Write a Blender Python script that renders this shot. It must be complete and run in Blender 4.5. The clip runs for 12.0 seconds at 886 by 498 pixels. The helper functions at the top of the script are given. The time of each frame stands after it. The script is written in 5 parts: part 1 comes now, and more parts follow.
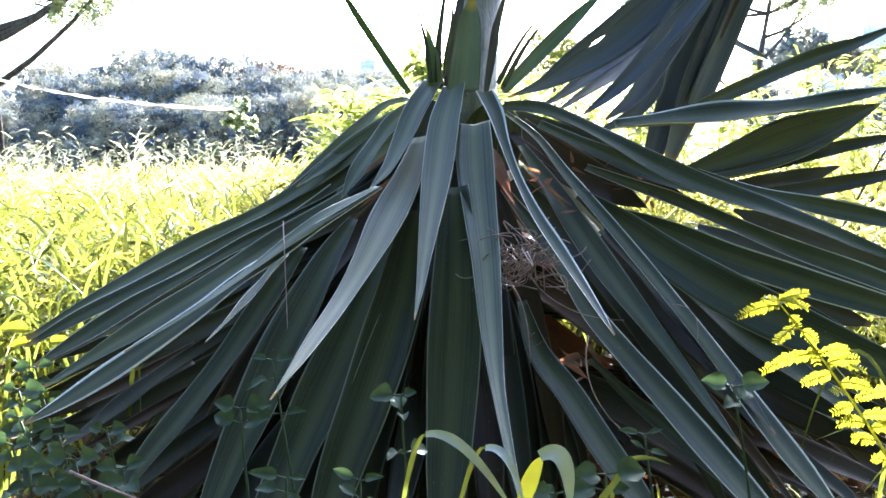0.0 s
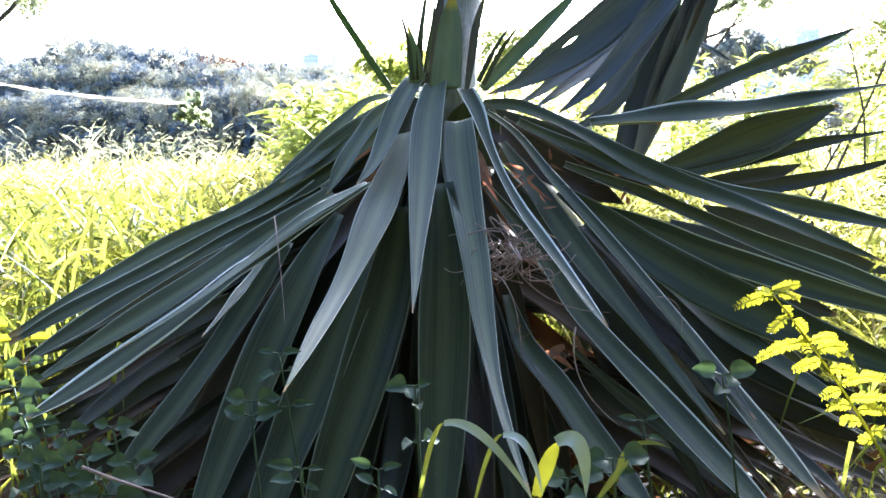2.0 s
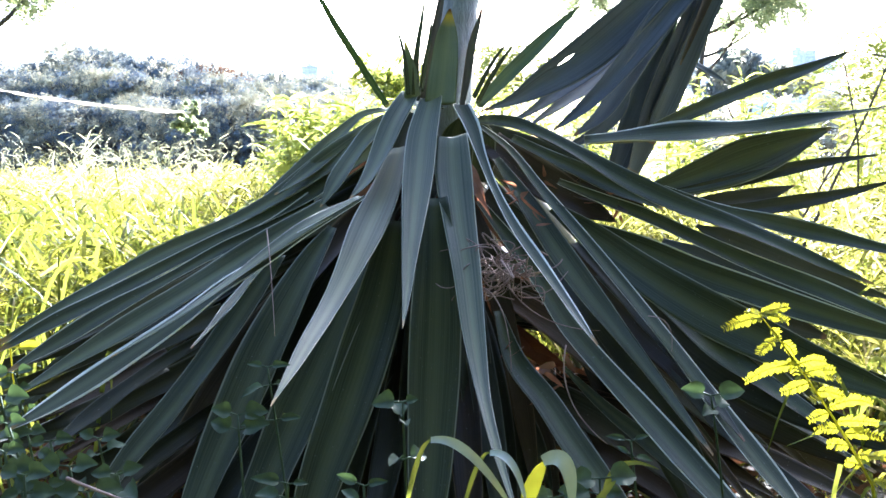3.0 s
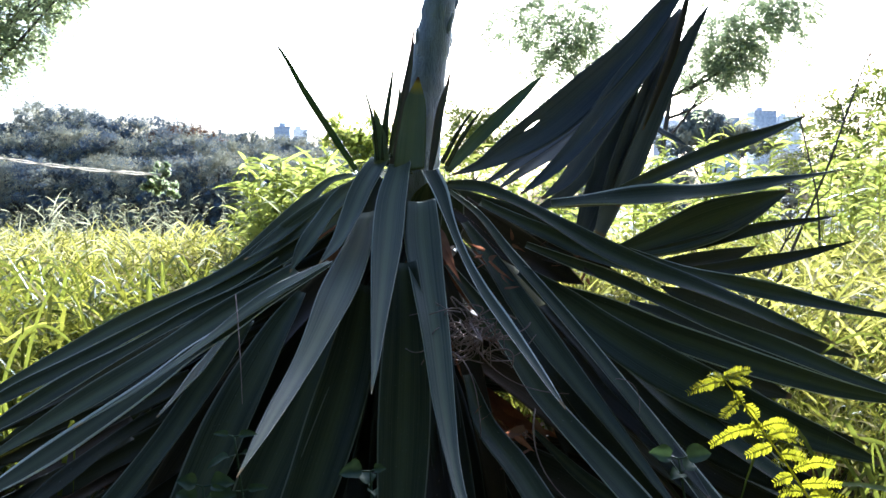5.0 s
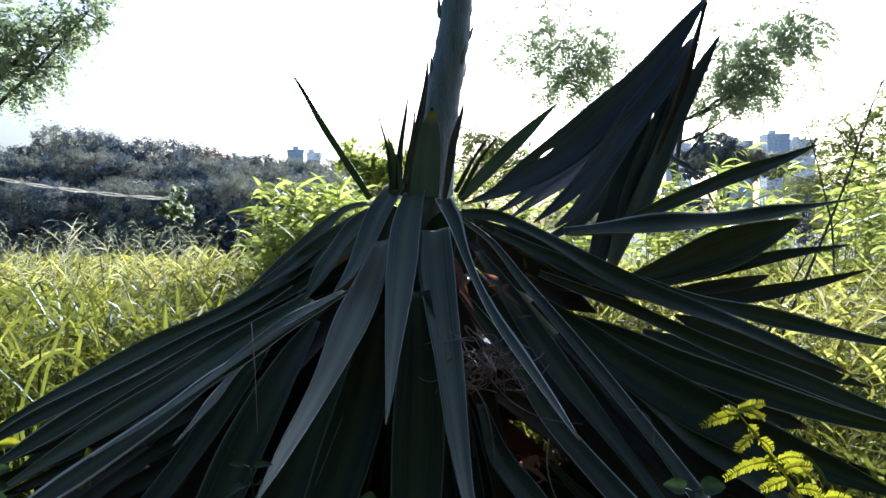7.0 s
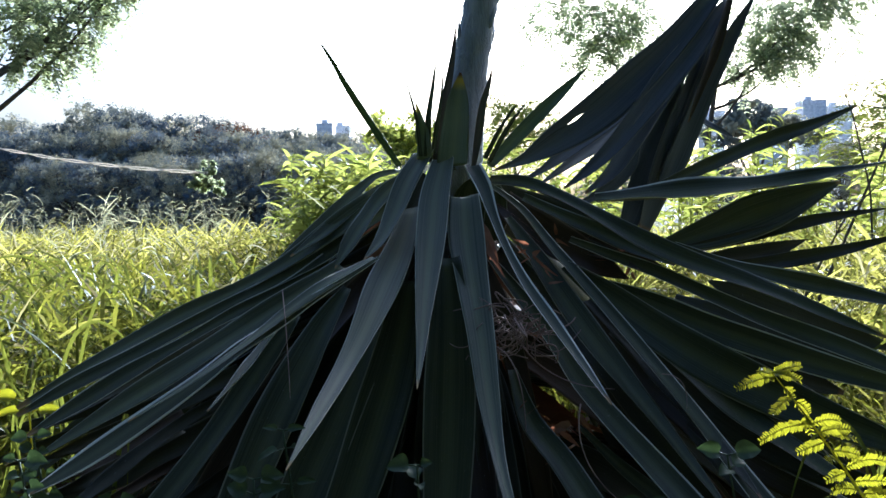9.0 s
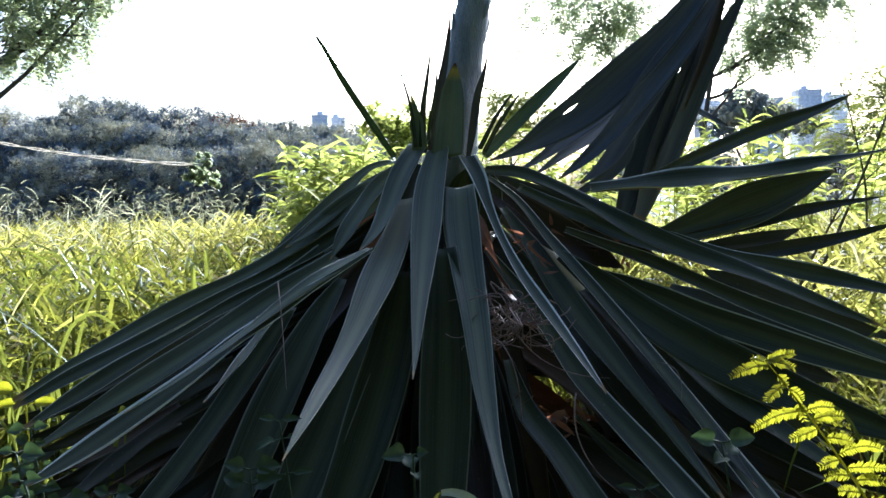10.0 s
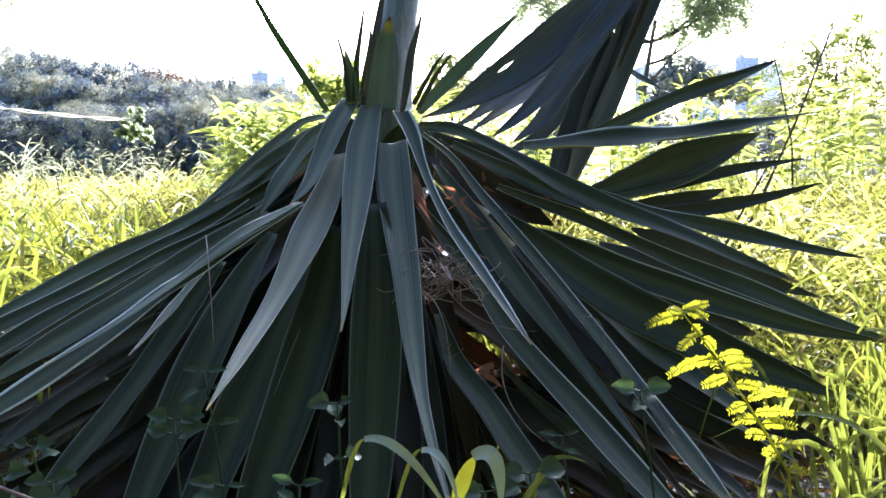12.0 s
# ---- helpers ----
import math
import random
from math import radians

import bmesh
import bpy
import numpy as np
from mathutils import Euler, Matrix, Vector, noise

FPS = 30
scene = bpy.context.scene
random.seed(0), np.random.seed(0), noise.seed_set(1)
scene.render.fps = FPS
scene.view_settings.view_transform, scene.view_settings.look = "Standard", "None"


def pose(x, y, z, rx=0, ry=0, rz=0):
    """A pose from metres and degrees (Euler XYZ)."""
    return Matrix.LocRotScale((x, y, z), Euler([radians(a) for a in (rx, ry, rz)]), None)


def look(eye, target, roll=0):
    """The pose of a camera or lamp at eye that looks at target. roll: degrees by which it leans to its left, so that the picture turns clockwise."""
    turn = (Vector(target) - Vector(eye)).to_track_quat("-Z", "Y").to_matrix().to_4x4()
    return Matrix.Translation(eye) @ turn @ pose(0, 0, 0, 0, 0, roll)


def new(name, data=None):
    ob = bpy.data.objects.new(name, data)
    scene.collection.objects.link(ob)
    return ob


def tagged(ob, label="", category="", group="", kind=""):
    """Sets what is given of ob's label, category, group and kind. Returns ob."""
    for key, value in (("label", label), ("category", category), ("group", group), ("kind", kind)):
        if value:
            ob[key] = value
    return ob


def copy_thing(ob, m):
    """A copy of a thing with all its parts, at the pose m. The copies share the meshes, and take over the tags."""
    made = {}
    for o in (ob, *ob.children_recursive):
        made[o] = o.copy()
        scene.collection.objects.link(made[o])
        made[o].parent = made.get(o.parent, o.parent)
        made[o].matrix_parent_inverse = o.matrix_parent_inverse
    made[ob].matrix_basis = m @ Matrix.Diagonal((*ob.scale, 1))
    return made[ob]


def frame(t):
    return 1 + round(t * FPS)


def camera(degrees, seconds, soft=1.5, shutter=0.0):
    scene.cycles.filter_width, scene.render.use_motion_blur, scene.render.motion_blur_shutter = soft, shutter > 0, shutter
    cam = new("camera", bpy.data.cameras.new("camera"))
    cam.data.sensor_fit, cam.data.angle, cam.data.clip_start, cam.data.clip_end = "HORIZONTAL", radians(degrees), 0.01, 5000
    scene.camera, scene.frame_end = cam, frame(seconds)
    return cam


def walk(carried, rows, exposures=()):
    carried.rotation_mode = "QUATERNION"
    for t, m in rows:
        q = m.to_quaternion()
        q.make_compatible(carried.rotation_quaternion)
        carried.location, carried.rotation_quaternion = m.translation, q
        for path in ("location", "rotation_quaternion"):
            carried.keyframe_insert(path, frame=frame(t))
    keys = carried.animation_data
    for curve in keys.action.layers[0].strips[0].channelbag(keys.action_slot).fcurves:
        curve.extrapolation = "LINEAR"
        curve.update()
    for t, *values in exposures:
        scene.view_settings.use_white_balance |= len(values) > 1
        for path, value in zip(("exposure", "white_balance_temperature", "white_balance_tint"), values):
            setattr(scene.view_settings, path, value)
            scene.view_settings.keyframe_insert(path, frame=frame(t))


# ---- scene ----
# ---- the camera and its walk ----
cam = camera(57.0, 12.0)
PATH = [
    (0.0, pose(0.073, 0.062, 0.817, 82.46, 1.73, 5.26)),
    (0.2, pose(0.065, 0.054, 0.819, 82.62, 2.84, 3.64)),
    (0.5, pose(0.024, 0.036, 0.819, 82.56, 6.36, 1.10)),
    (0.7, pose(-0.002, 0.027, 0.821, 82.20, 5.72, 1.75)),
    (1.0, pose(-0.018, 0.024, 0.822, 81.99, 2.04, 2.16)),
    (1.5, pose(-0.010, 0.028, 0.826, 82.85, 1.74, 1.71)),
    (2.0, pose(-0.010, 0.028, 0.822, 82.05, 1.33, 1.39)),
    (2.5, pose(-0.007, 0.027, 0.826, 82.58, 0.26, 1.21)),
    (4.5, pose(0.001, 0.032, 0.826, 84.12, 0.69, 0.66)),
    (5.0, pose(0.003, 0.015, 0.839, 87.05, 0.50, -0.78)),
    (5.5, pose(-0.007, 0.006, 0.852, 88.22, 0.24, 0.24)),
    (6.0, pose(-0.004, -0.003, 0.852, 88.38, -0.08, -0.10)),
    (6.5, pose(-0.000, -0.000, 0.850, 88.50, -0.00, -0.00)),
    (7.0, pose(-0.000, 0.003, 0.853, 88.65, 0.43, 0.09)),
    (7.5, pose(-0.004, 0.006, 0.847, 87.53, 0.42, 1.81)),
    (9.5, pose(0.001, 0.011, 0.840, 86.54, 1.14, 2.07)),
    (10.0, pose(0.002, 0.009, 0.839, 86.11, 1.32, 1.88)),
    (10.5, pose(0.008, 0.008, 0.836, 85.40, 1.63, 1.09)),
    (11.0, pose(0.019, 0.004, 0.829, 84.13, 1.69, -0.01)),
    (11.5, pose(0.020, 0.003, 0.824, 83.35, 1.45, 0.21)),
    (12.0, pose(0.024, 0.001, 0.824, 83.42, 0.53, -2.11)),
]
# the clip's camera opens up when it looks down into the shade and stops down for the sky
EXPOSURES = [(0.0, 3.34, 5140, 14), (2.7, 3.30, 5140, 14), (4.3, 3.12, 5120, 14), (4.7, 2.58, 5020, 12), (5.2, 1.5, 4880, 10), (5.6, 1.28, 4850, 10), (6.5, 1.15, 4850, 10), (7.5, 1.13, 4850, 10), (9.5, 1.5, 4880, 10), (10.5, 1.88, 4950, 11), (11.2, 2.33, 5020, 12), (12.0, 2.58, 5080, 14)]
walk(cam, PATH, EXPOSURES)

# ---- light: low sun behind the plant, clear hazy sky ----
SUN_AZ, SUN_EL = 16.0, 23.0      # degrees east of straight ahead, above the horizon
world = bpy.data.worlds.new("sky")
scene.world = world
world.use_nodes = True
wn = world.node_tree
wn.nodes.clear()
sky = wn.nodes.new("ShaderNodeTexSky")
sky.sky_type, sky.sun_disc = "NISHITA", False
sky.sun_elevation, sky.sun_rotation = radians(SUN_EL), radians(SUN_AZ)
sky.air_density, sky.dust_density, sky.ozone_density = 1.0, 6.0, 1.5
bg = wn.nodes.new("ShaderNodeBackground")
bg.inputs["Strength"].default_value = 0.09
wo = wn.nodes.new("ShaderNodeOutputWorld")
wn.links.new(sky.outputs[0], bg.inputs["Color"])
wn.links.new(bg.outputs[0], wo.inputs["Surface"])

sun = new("sun", bpy.data.lights.new("sun", "SUN"))
sun.data.energy, sun.data.angle, sun.data.color = 5.0, radians(0.6), (1.0, 0.94, 0.84)
sd = Vector((math.sin(radians(SUN_AZ)) * math.cos(radians(SUN_EL)), math.cos(radians(SUN_AZ)) * math.cos(radians(SUN_EL)), math.sin(radians(SUN_EL))))
sun.matrix_world = look(sd * 60, (0, 0, 0))


# ---- materials ----
def node_material(name):
    m = bpy.data.materials.new(name)
    m.use_nodes = True
    nt = m.node_tree
    nt.nodes.clear()
    out = nt.nodes.new("ShaderNodeOutputMaterial")
    return m, nt, out


def add(nt, kind, **values):
    n = nt.nodes.new(kind)
    for key, value in values.items():
        n.inputs[key.replace("_", " ")].default_value = value
    return n


def ramp(nt, stops, fac):
    r = nt.nodes.new("ShaderNodeValToRGB")
    while len(r.color_ramp.elements) < len(stops):
        r.color_ramp.elements.new(0.5)
    for e, (p, c) in zip(r.color_ramp.elements, stops):
        e.position, e.color = p, (*c, 1)
    nt.links.new(fac, r.inputs[0])
    return r.outputs[0]


def mix(nt, a, b, fac, how="MIX"):
    m = nt.nodes.new("ShaderNodeMix")
    m.data_type, m.blend_type = "RGBA", how
    for sock, v in ((m.inputs[0], fac), (m.inputs[6], a), (m.inputs[7], b)):
        if hasattr(v, "is_linked"):
            nt.links.new(v, sock)
        elif isinstance(v, (int, float)):
            sock.default_value = v
        else:
            sock.default_value = (*v, 1)
    return m.outputs[2]


def foliage(name, dark, light, through_colour, share, rough=0.5, scale=30.0, gloss=0.35, old=None, bump=0.15, low=0.45):
    """A leaf: reflects one colour, lets another through; each island differs, with spots and streaks."""
    m, nt, out = node_material(name)
    geo = nt.nodes.new("ShaderNodeNewGeometry")
    tc = nt.nodes.new("ShaderNodeTexCoord")
    nz = add(nt, "ShaderNodeTexNoise", Scale=scale, Detail=4.0)
    nt.links.new(tc.outputs["Object"], nz.inputs["Vector"])
    tone = ramp(nt, ((0.1, dark), (0.9, light)), geo.outputs["Random Per Island"])
    spots = ramp(nt, ((0.35, (0.7, 0.7, 0.7)), (0.7, (1.15, 1.15, 1.15))), nz.outputs["Fac"])
    col = mix(nt, tone, spots, 0.7, "MULTIPLY")
    thr = mix(nt, through_colour, spots, 0.5, "MULTIPLY")
    vary = ramp(nt, ((0.0, (low, low * 1.1, low * 0.9)), (0.8, (1.05, 1.0, 1.0))), geo.outputs["Random Per Island"])
    thr = mix(nt, thr, vary, 0.9, "MULTIPLY")
    if old:
        pick = ramp(nt, ((0.86, (0, 0, 0)), (0.93, (1, 1, 1))), geo.outputs["Random Per Island"])
        col = mix(nt, col, old, pick)
        thr = mix(nt, thr, old, pick)
    p = add(nt, "ShaderNodeBsdfPrincipled", Roughness=rough)
    p.inputs["Specular IOR Level"].default_value = gloss
    nt.links.new(col, p.inputs["Base Color"])
    if bump:
        b = add(nt, "ShaderNodeBump", Strength=bump, Distance=0.004)
        nt.links.new(nz.outputs["Fac"], b.inputs["Height"])
        nt.links.new(b.outputs[0], p.inputs["Normal"])
    tr = nt.nodes.new("ShaderNodeBsdfTranslucent")
    nt.links.new(thr, tr.inputs["Color"])
    ms = nt.nodes.new("ShaderNodeMixShader")
    ms.inputs[0].default_value = share
    nt.links.new(p.outputs[0], ms.inputs[1])
    nt.links.new(tr.outputs[0], ms.inputs[2])
    nt.links.new(ms.outputs[0], out.inputs["Surface"])
    return m


def woods_material(name, deep, middle, pale, through_colour):
    """A far crown: whole clumps run from haze-tinted blue-green to sunlit olive, and each leaf differs a little."""
    m, nt, out = node_material(name)
    geo = nt.nodes.new("ShaderNodeNewGeometry")
    info = nt.nodes.new("ShaderNodeObjectInfo")
    tc = nt.nodes.new("ShaderNodeTexCoord")
    shift = nt.nodes.new("ShaderNodeVectorMath")
    shift.operation = "MULTIPLY_ADD"
    shift.inputs[1].default_value = (1, 1, 1.7)
    nt.links.new(tc.outputs["Object"], shift.inputs[0])
    spread = nt.nodes.new("ShaderNodeVectorMath")
    spread.operation = "SCALE"
    spread.inputs[0].default_value = (1, 1, 1)
    sc = nt.nodes.new("ShaderNodeMath")
    sc.operation, sc.inputs[1].default_value = "MULTIPLY", 90.0
    nt.links.new(info.outputs["Random"], sc.inputs[0])
    nt.links.new(sc.outputs[0], spread.inputs[3])
    nt.links.new(spread.outputs[0], shift.inputs[2])
    nz = add(nt, "ShaderNodeTexNoise", Scale=0.26, Detail=2.0)
    nt.links.new(shift.outputs[0], nz.inputs["Vector"])
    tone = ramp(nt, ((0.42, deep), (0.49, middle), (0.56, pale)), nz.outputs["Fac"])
    vary = ramp(nt, ((0.0, (0.85, 0.87, 0.9)), (1.0, (1.15, 1.13, 1.08))), geo.outputs["Random Per Island"])
    p = add(nt, "ShaderNodeBsdfPrincipled", Roughness=0.85)
    p.inputs["Specular IOR Level"].default_value = 0.1
    nt.links.new(mix(nt, tone, vary, 1.0, "MULTIPLY"), p.inputs["Base Color"])
    tr = nt.nodes.new("ShaderNodeBsdfTranslucent")
    tr.inputs["Color"].default_value = (*through_colour, 1)
    ms = nt.nodes.new("ShaderNodeMixShader")
    ms.inputs[0].default_value = 0.25
    nt.links.new(p.outputs[0], ms.inputs[1])
    nt.links.new(tr.outputs[0], ms.inputs[2])
    nt.links.new(ms.outputs[0], out.inputs["Surface"])
    return m


def solid(name, dark, light, rough=0.8, scale=8.0, bump=0.3, stretch=(1, 1, 1), distance=0.01):
    """An opaque surface with coarse stains, fine grain and relief."""
    m, nt, out = node_material(name)
    tc = nt.nodes.new("ShaderNodeTexCoord")
    mp = nt.nodes.new("ShaderNodeMapping")
    mp.inputs["Scale"].default_value = stretch
    nt.links.new(tc.outputs["Object"], mp.inputs["Vector"])
    big = add(nt, "ShaderNodeTexNoise", Scale=scale, Detail=6.0)
    fine = add(nt, "ShaderNodeTexNoise", Scale=scale * 9, Detail=3.0)
    for n in (big, fine):
        nt.links.new(mp.outputs[0], n.inputs["Vector"])
    col = ramp(nt, ((0.3, dark), (0.7, light)), big.outputs["Fac"])
    grain = ramp(nt, ((0.3, (0.7, 0.7, 0.7)), (0.7, (1.2, 1.2, 1.2))), fine.outputs["Fac"])
    p = add(nt, "ShaderNodeBsdfPrincipled", Roughness=rough)
    nt.links.new(mix(nt, col, grain, 0.7, "MULTIPLY"), p.inputs["Base Color"])
    b = add(nt, "ShaderNodeBump", Strength=bump, Distance=distance)
    nt.links.new(fine.outputs["Fac"], b.inputs["Height"])
    nt.links.new(b.outputs[0], p.inputs["Normal"])
    nt.links.new(p.outputs[0], out.inputs["Surface"])
    return m


def sword_material(name, deep, pale, stripe, edge, tip, share=0.03, burnt=0.965, tip_end=None, rim_width=0.04, band_share=0.55):
    """A sword leaf: fine lengthwise veins, a paler middle band, a thin light margin, dust specks and a scorched tip."""
    m, nt, out = node_material(name)
    uv = nt.nodes.new("ShaderNodeUVMap")
    sep = nt.nodes.new("ShaderNodeSeparateXYZ")
    nt.links.new(uv.outputs[0], sep.inputs[0])
    info = nt.nodes.new("ShaderNodeObjectInfo")
    tc = nt.nodes.new("ShaderNodeTexCoord")
    # veins: noise drawn out along the blade
    mp = nt.nodes.new("ShaderNodeMapping")
    mp.inputs["Scale"].default_value = (38, 1.6, 1)
    nt.links.new(uv.outputs[0], mp.inputs["Vector"])
    off = nt.nodes.new("ShaderNodeVectorMath")
    off.operation = "ADD"
    nt.links.new(mp.outputs[0], off.inputs[0])
    cx = nt.nodes.new("ShaderNodeCombineXYZ")
    sc = nt.nodes.new("ShaderNodeMath")
    sc.operation, sc.inputs[1].default_value = "MULTIPLY", 70.0
    nt.links.new(info.outputs["Random"], sc.inputs[0])
    nt.links.new(sc.outputs[0], cx.inputs["Z"])
    nt.links.new(cx.outputs[0], off.inputs[1])
    vein = add(nt, "ShaderNodeTexNoise", Scale=1.0, Detail=3.0)
    nt.links.new(off.outputs[0], vein.inputs["Vector"])
    wide = add(nt, "ShaderNodeTexNoise", Scale=5.0, Detail=3.0)
    nt.links.new(tc.outputs["Object"], wide.inputs["Vector"])
    speck = add(nt, "ShaderNodeTexNoise", Scale=230.0, Detail=1.0)
    nt.links.new(tc.outputs["Object"], speck.inputs["Vector"])
    base = ramp(nt, ((0.32, deep), (0.68, pale)), vein.outputs["Fac"])
    tone = ramp(nt, ((0.3, (0.72, 0.74, 0.78)), (0.7, (1.2, 1.18, 1.1))), wide.outputs["Fac"])
    col = mix(nt, base, tone, 0.8, "MULTIPLY")
    band = ramp(nt, ((0.30, (0, 0, 0)), (0.46, (band_share,) * 3), (0.54, (band_share,) * 3), (0.72, (0, 0, 0))), sep.outputs[0])
    col = mix(nt, col, stripe, band)
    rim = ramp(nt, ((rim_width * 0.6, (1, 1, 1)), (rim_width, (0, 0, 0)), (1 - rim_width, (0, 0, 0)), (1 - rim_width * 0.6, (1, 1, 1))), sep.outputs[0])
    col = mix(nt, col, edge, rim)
    dots = ramp(nt, ((0.74, (0, 0, 0)), (0.79, (0.6, 0.6, 0.6))), speck.outputs["Fac"])
    col = mix(nt, col, (0.24, 0.24, 0.2), dots)
    scorch = ramp(nt, ((burnt, (0, 0, 0)), (burnt + (1 - burnt) * 0.5, (1, 1, 1))), sep.outputs[1])
    col = mix(nt, col, tip, scorch)
    if tip_end:
        col = mix(nt, col, tip_end, ramp(nt, ((0.93, (0, 0, 0)), (0.975, (1, 1, 1))), sep.outputs[1]))
    p = add(nt, "ShaderNodeBsdfPrincipled", Roughness=0.42)
    p.inputs["Specular IOR Level"].default_value = 0.32
    rr = ramp(nt, ((0.3, (0.42, 0.42, 0.42)), (0.7, (0.60, 0.60, 0.60))), wide.outputs["Fac"])
    nt.links.new(rr, p.inputs["Roughness"])
    nt.links.new(col, p.inputs["Base Color"])
    b = add(nt, "ShaderNodeBump", Strength=0.22, Distance=0.003)
    nt.links.new(vein.outputs["Fac"], b.inputs["Height"])
    nt.links.new(b.outputs[0], p.inputs["Normal"])
    tr = add(nt, "ShaderNodeBsdfTranslucent", Color=(0.10, 0.22, 0.03, 1))
    ms = nt.nodes.new("ShaderNodeMixShader")
    ms.inputs[0].default_value = share
    nt.links.new(p.outputs[0], ms.inputs[1])
    nt.links.new(tr.outputs[0], ms.inputs[2])
    nt.links.new(ms.outputs[0], out.inputs["Surface"])
    return m


SWORD = sword_material("sword_leaf", (0.036, 0.044, 0.023), (0.084, 0.094, 0.050), (0.13, 0.145, 0.068), (0.27, 0.27, 0.19), (0.30, 0.20, 0.08))
SWORD_PALE = sword_material("sword_leaf_bloom_sheen", (0.080, 0.093, 0.060), (0.158, 0.174, 0.114), (0.215, 0.235, 0.13), (0.46, 0.46, 0.34), (0.36, 0.24, 0.09), band_share=0.7)
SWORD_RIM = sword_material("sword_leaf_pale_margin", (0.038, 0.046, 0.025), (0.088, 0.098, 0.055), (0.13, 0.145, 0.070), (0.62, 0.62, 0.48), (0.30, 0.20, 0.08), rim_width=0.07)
SWORD_CREST = sword_material("sword_leaf_lit_margin", (0.055, 0.065, 0.042), (0.11, 0.122, 0.082), (0.14, 0.155, 0.09), (0.86, 0.86, 0.76), (0.30, 0.20, 0.08), rim_width=0.15)
SWORD_YOUNG = sword_material("young_sword_leaf", (0.085, 0.115, 0.06), (0.16, 0.20, 0.11), (0.20, 0.24, 0.11), (0.36, 0.38, 0.24), (0.30, 0.20, 0.08), share=0.14)
SWORD_VEILED = sword_material("sword_leaf_veiled", (0.055, 0.068, 0.086), (0.115, 0.132, 0.158), (0.12, 0.135, 0.155), (0.20, 0.20, 0.18), (0.20, 0.12, 0.06))
SWORD_DARK = sword_material("sword_leaf_shaded", (0.032, 0.035, 0.023), (0.060, 0.061, 0.041), (0.065, 0.065, 0.042), (0.11, 0.11, 0.085), (0.20, 0.12, 0.06), 0.03)
SWORD_BROWN = sword_material("sword_leaf_dry_shaded", (0.032, 0.022, 0.015), (0.064, 0.043, 0.029), (0.058, 0.040, 0.027), (0.13, 0.095, 0.06), (0.16, 0.1, 0.06), 0.05)
BRACT = sword_material("stalk_bract", (0.20, 0.24, 0.14), (0.30, 0.33, 0.20), (0.31, 0.34, 0.18), (0.2, 0.22, 0.12), (0.72, 0.52, 0.07), 0.12, 0.80, (0.20, 0.07, 0.03))
BRACT_DRY = sword_material("dry_bract", (0.10, 0.08, 0.07), (0.18, 0.15, 0.14), (0.17, 0.14, 0.12), (0.3, 0.26, 0.2), (0.14, 0.06, 0.03), 0.1, 0.8)
STALK = solid("stalk_skin", (0.27, 0.31, 0.39), (0.52, 0.55, 0.62), 0.6, 5.0, 0.7, (9, 9, 0.5))
DEAD = foliage("dead_leaf", (0.16, 0.08, 0.05), (0.34, 0.20, 0.12), (0.5, 0.2, 0.1), 0.35, 0.7, 40)
LITTER = foliage("leaf_litter", (0.05, 0.03, 0.02), (0.14, 0.085, 0.05), (0.3, 0.13, 0.06), 0.2, 0.8, 25, 0.2)
FIBRE = solid("dry_fibre", (0.26, 0.17, 0.14), (0.46, 0.34, 0.29), 0.8, 40.0, 0.2)
BARK = solid("bark", (0.07, 0.055, 0.045), (0.17, 0.14, 0.11), 0.9, 5.0, 0.8, (3, 3, 0.6), 0.03)
SOIL = solid("soil", (0.03, 0.025, 0.015), (0.07, 0.055, 0.03), 0.95, 3.5, 0.8, distance=0.04)
GRASS = foliage("meadow_grass", (0.035, 0.065, 0.012), (0.16, 0.19, 0.045), (0.74, 0.70, 0.13), 0.60, 0.5, 3.0, 0.16, (0.40, 0.35, 0.18), 0.0, low=0.10)
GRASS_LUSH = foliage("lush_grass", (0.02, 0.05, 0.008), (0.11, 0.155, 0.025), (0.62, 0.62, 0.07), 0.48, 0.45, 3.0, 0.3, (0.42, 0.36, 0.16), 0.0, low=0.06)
SEED = foliage("grass_seed", (0.32, 0.33, 0.18), (0.52, 0.51, 0.36), (0.66, 0.64, 0.38), 0.5, 0.6, 8.0, 0.2, None, 0.0)
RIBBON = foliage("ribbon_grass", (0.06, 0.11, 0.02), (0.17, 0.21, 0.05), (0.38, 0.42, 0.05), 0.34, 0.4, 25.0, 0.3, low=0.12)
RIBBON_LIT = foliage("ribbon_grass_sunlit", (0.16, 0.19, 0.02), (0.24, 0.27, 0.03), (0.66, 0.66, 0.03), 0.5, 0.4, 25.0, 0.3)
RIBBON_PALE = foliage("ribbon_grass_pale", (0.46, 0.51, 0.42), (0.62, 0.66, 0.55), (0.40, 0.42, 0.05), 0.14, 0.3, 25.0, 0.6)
WEED = foliage("weed_leaf", (0.055, 0.085, 0.048), (0.11, 0.145, 0.088), (0.14, 0.22, 0.07), 0.15, 0.6, 60.0, 0.2)
PINNA = foliage("pinnate_leaf", (0.16, 0.19, 0.012), (0.24, 0.27, 0.018), (0.60, 0.58, 0.014), 0.46, 0.45, 60.0, 0.3)
BUSH = foliage("bush_leaf", (0.10, 0.16, 0.03), (0.22, 0.27, 0.06), (0.58, 0.62, 0.12), 0.6, 0.45, 6.0, 0.35)
WOODS = woods_material("hazed_woods_leaf", (0.10, 0.155, 0.22), (0.23, 0.26, 0.24), (0.50, 0.46, 0.30), (0.38, 0.37, 0.29))
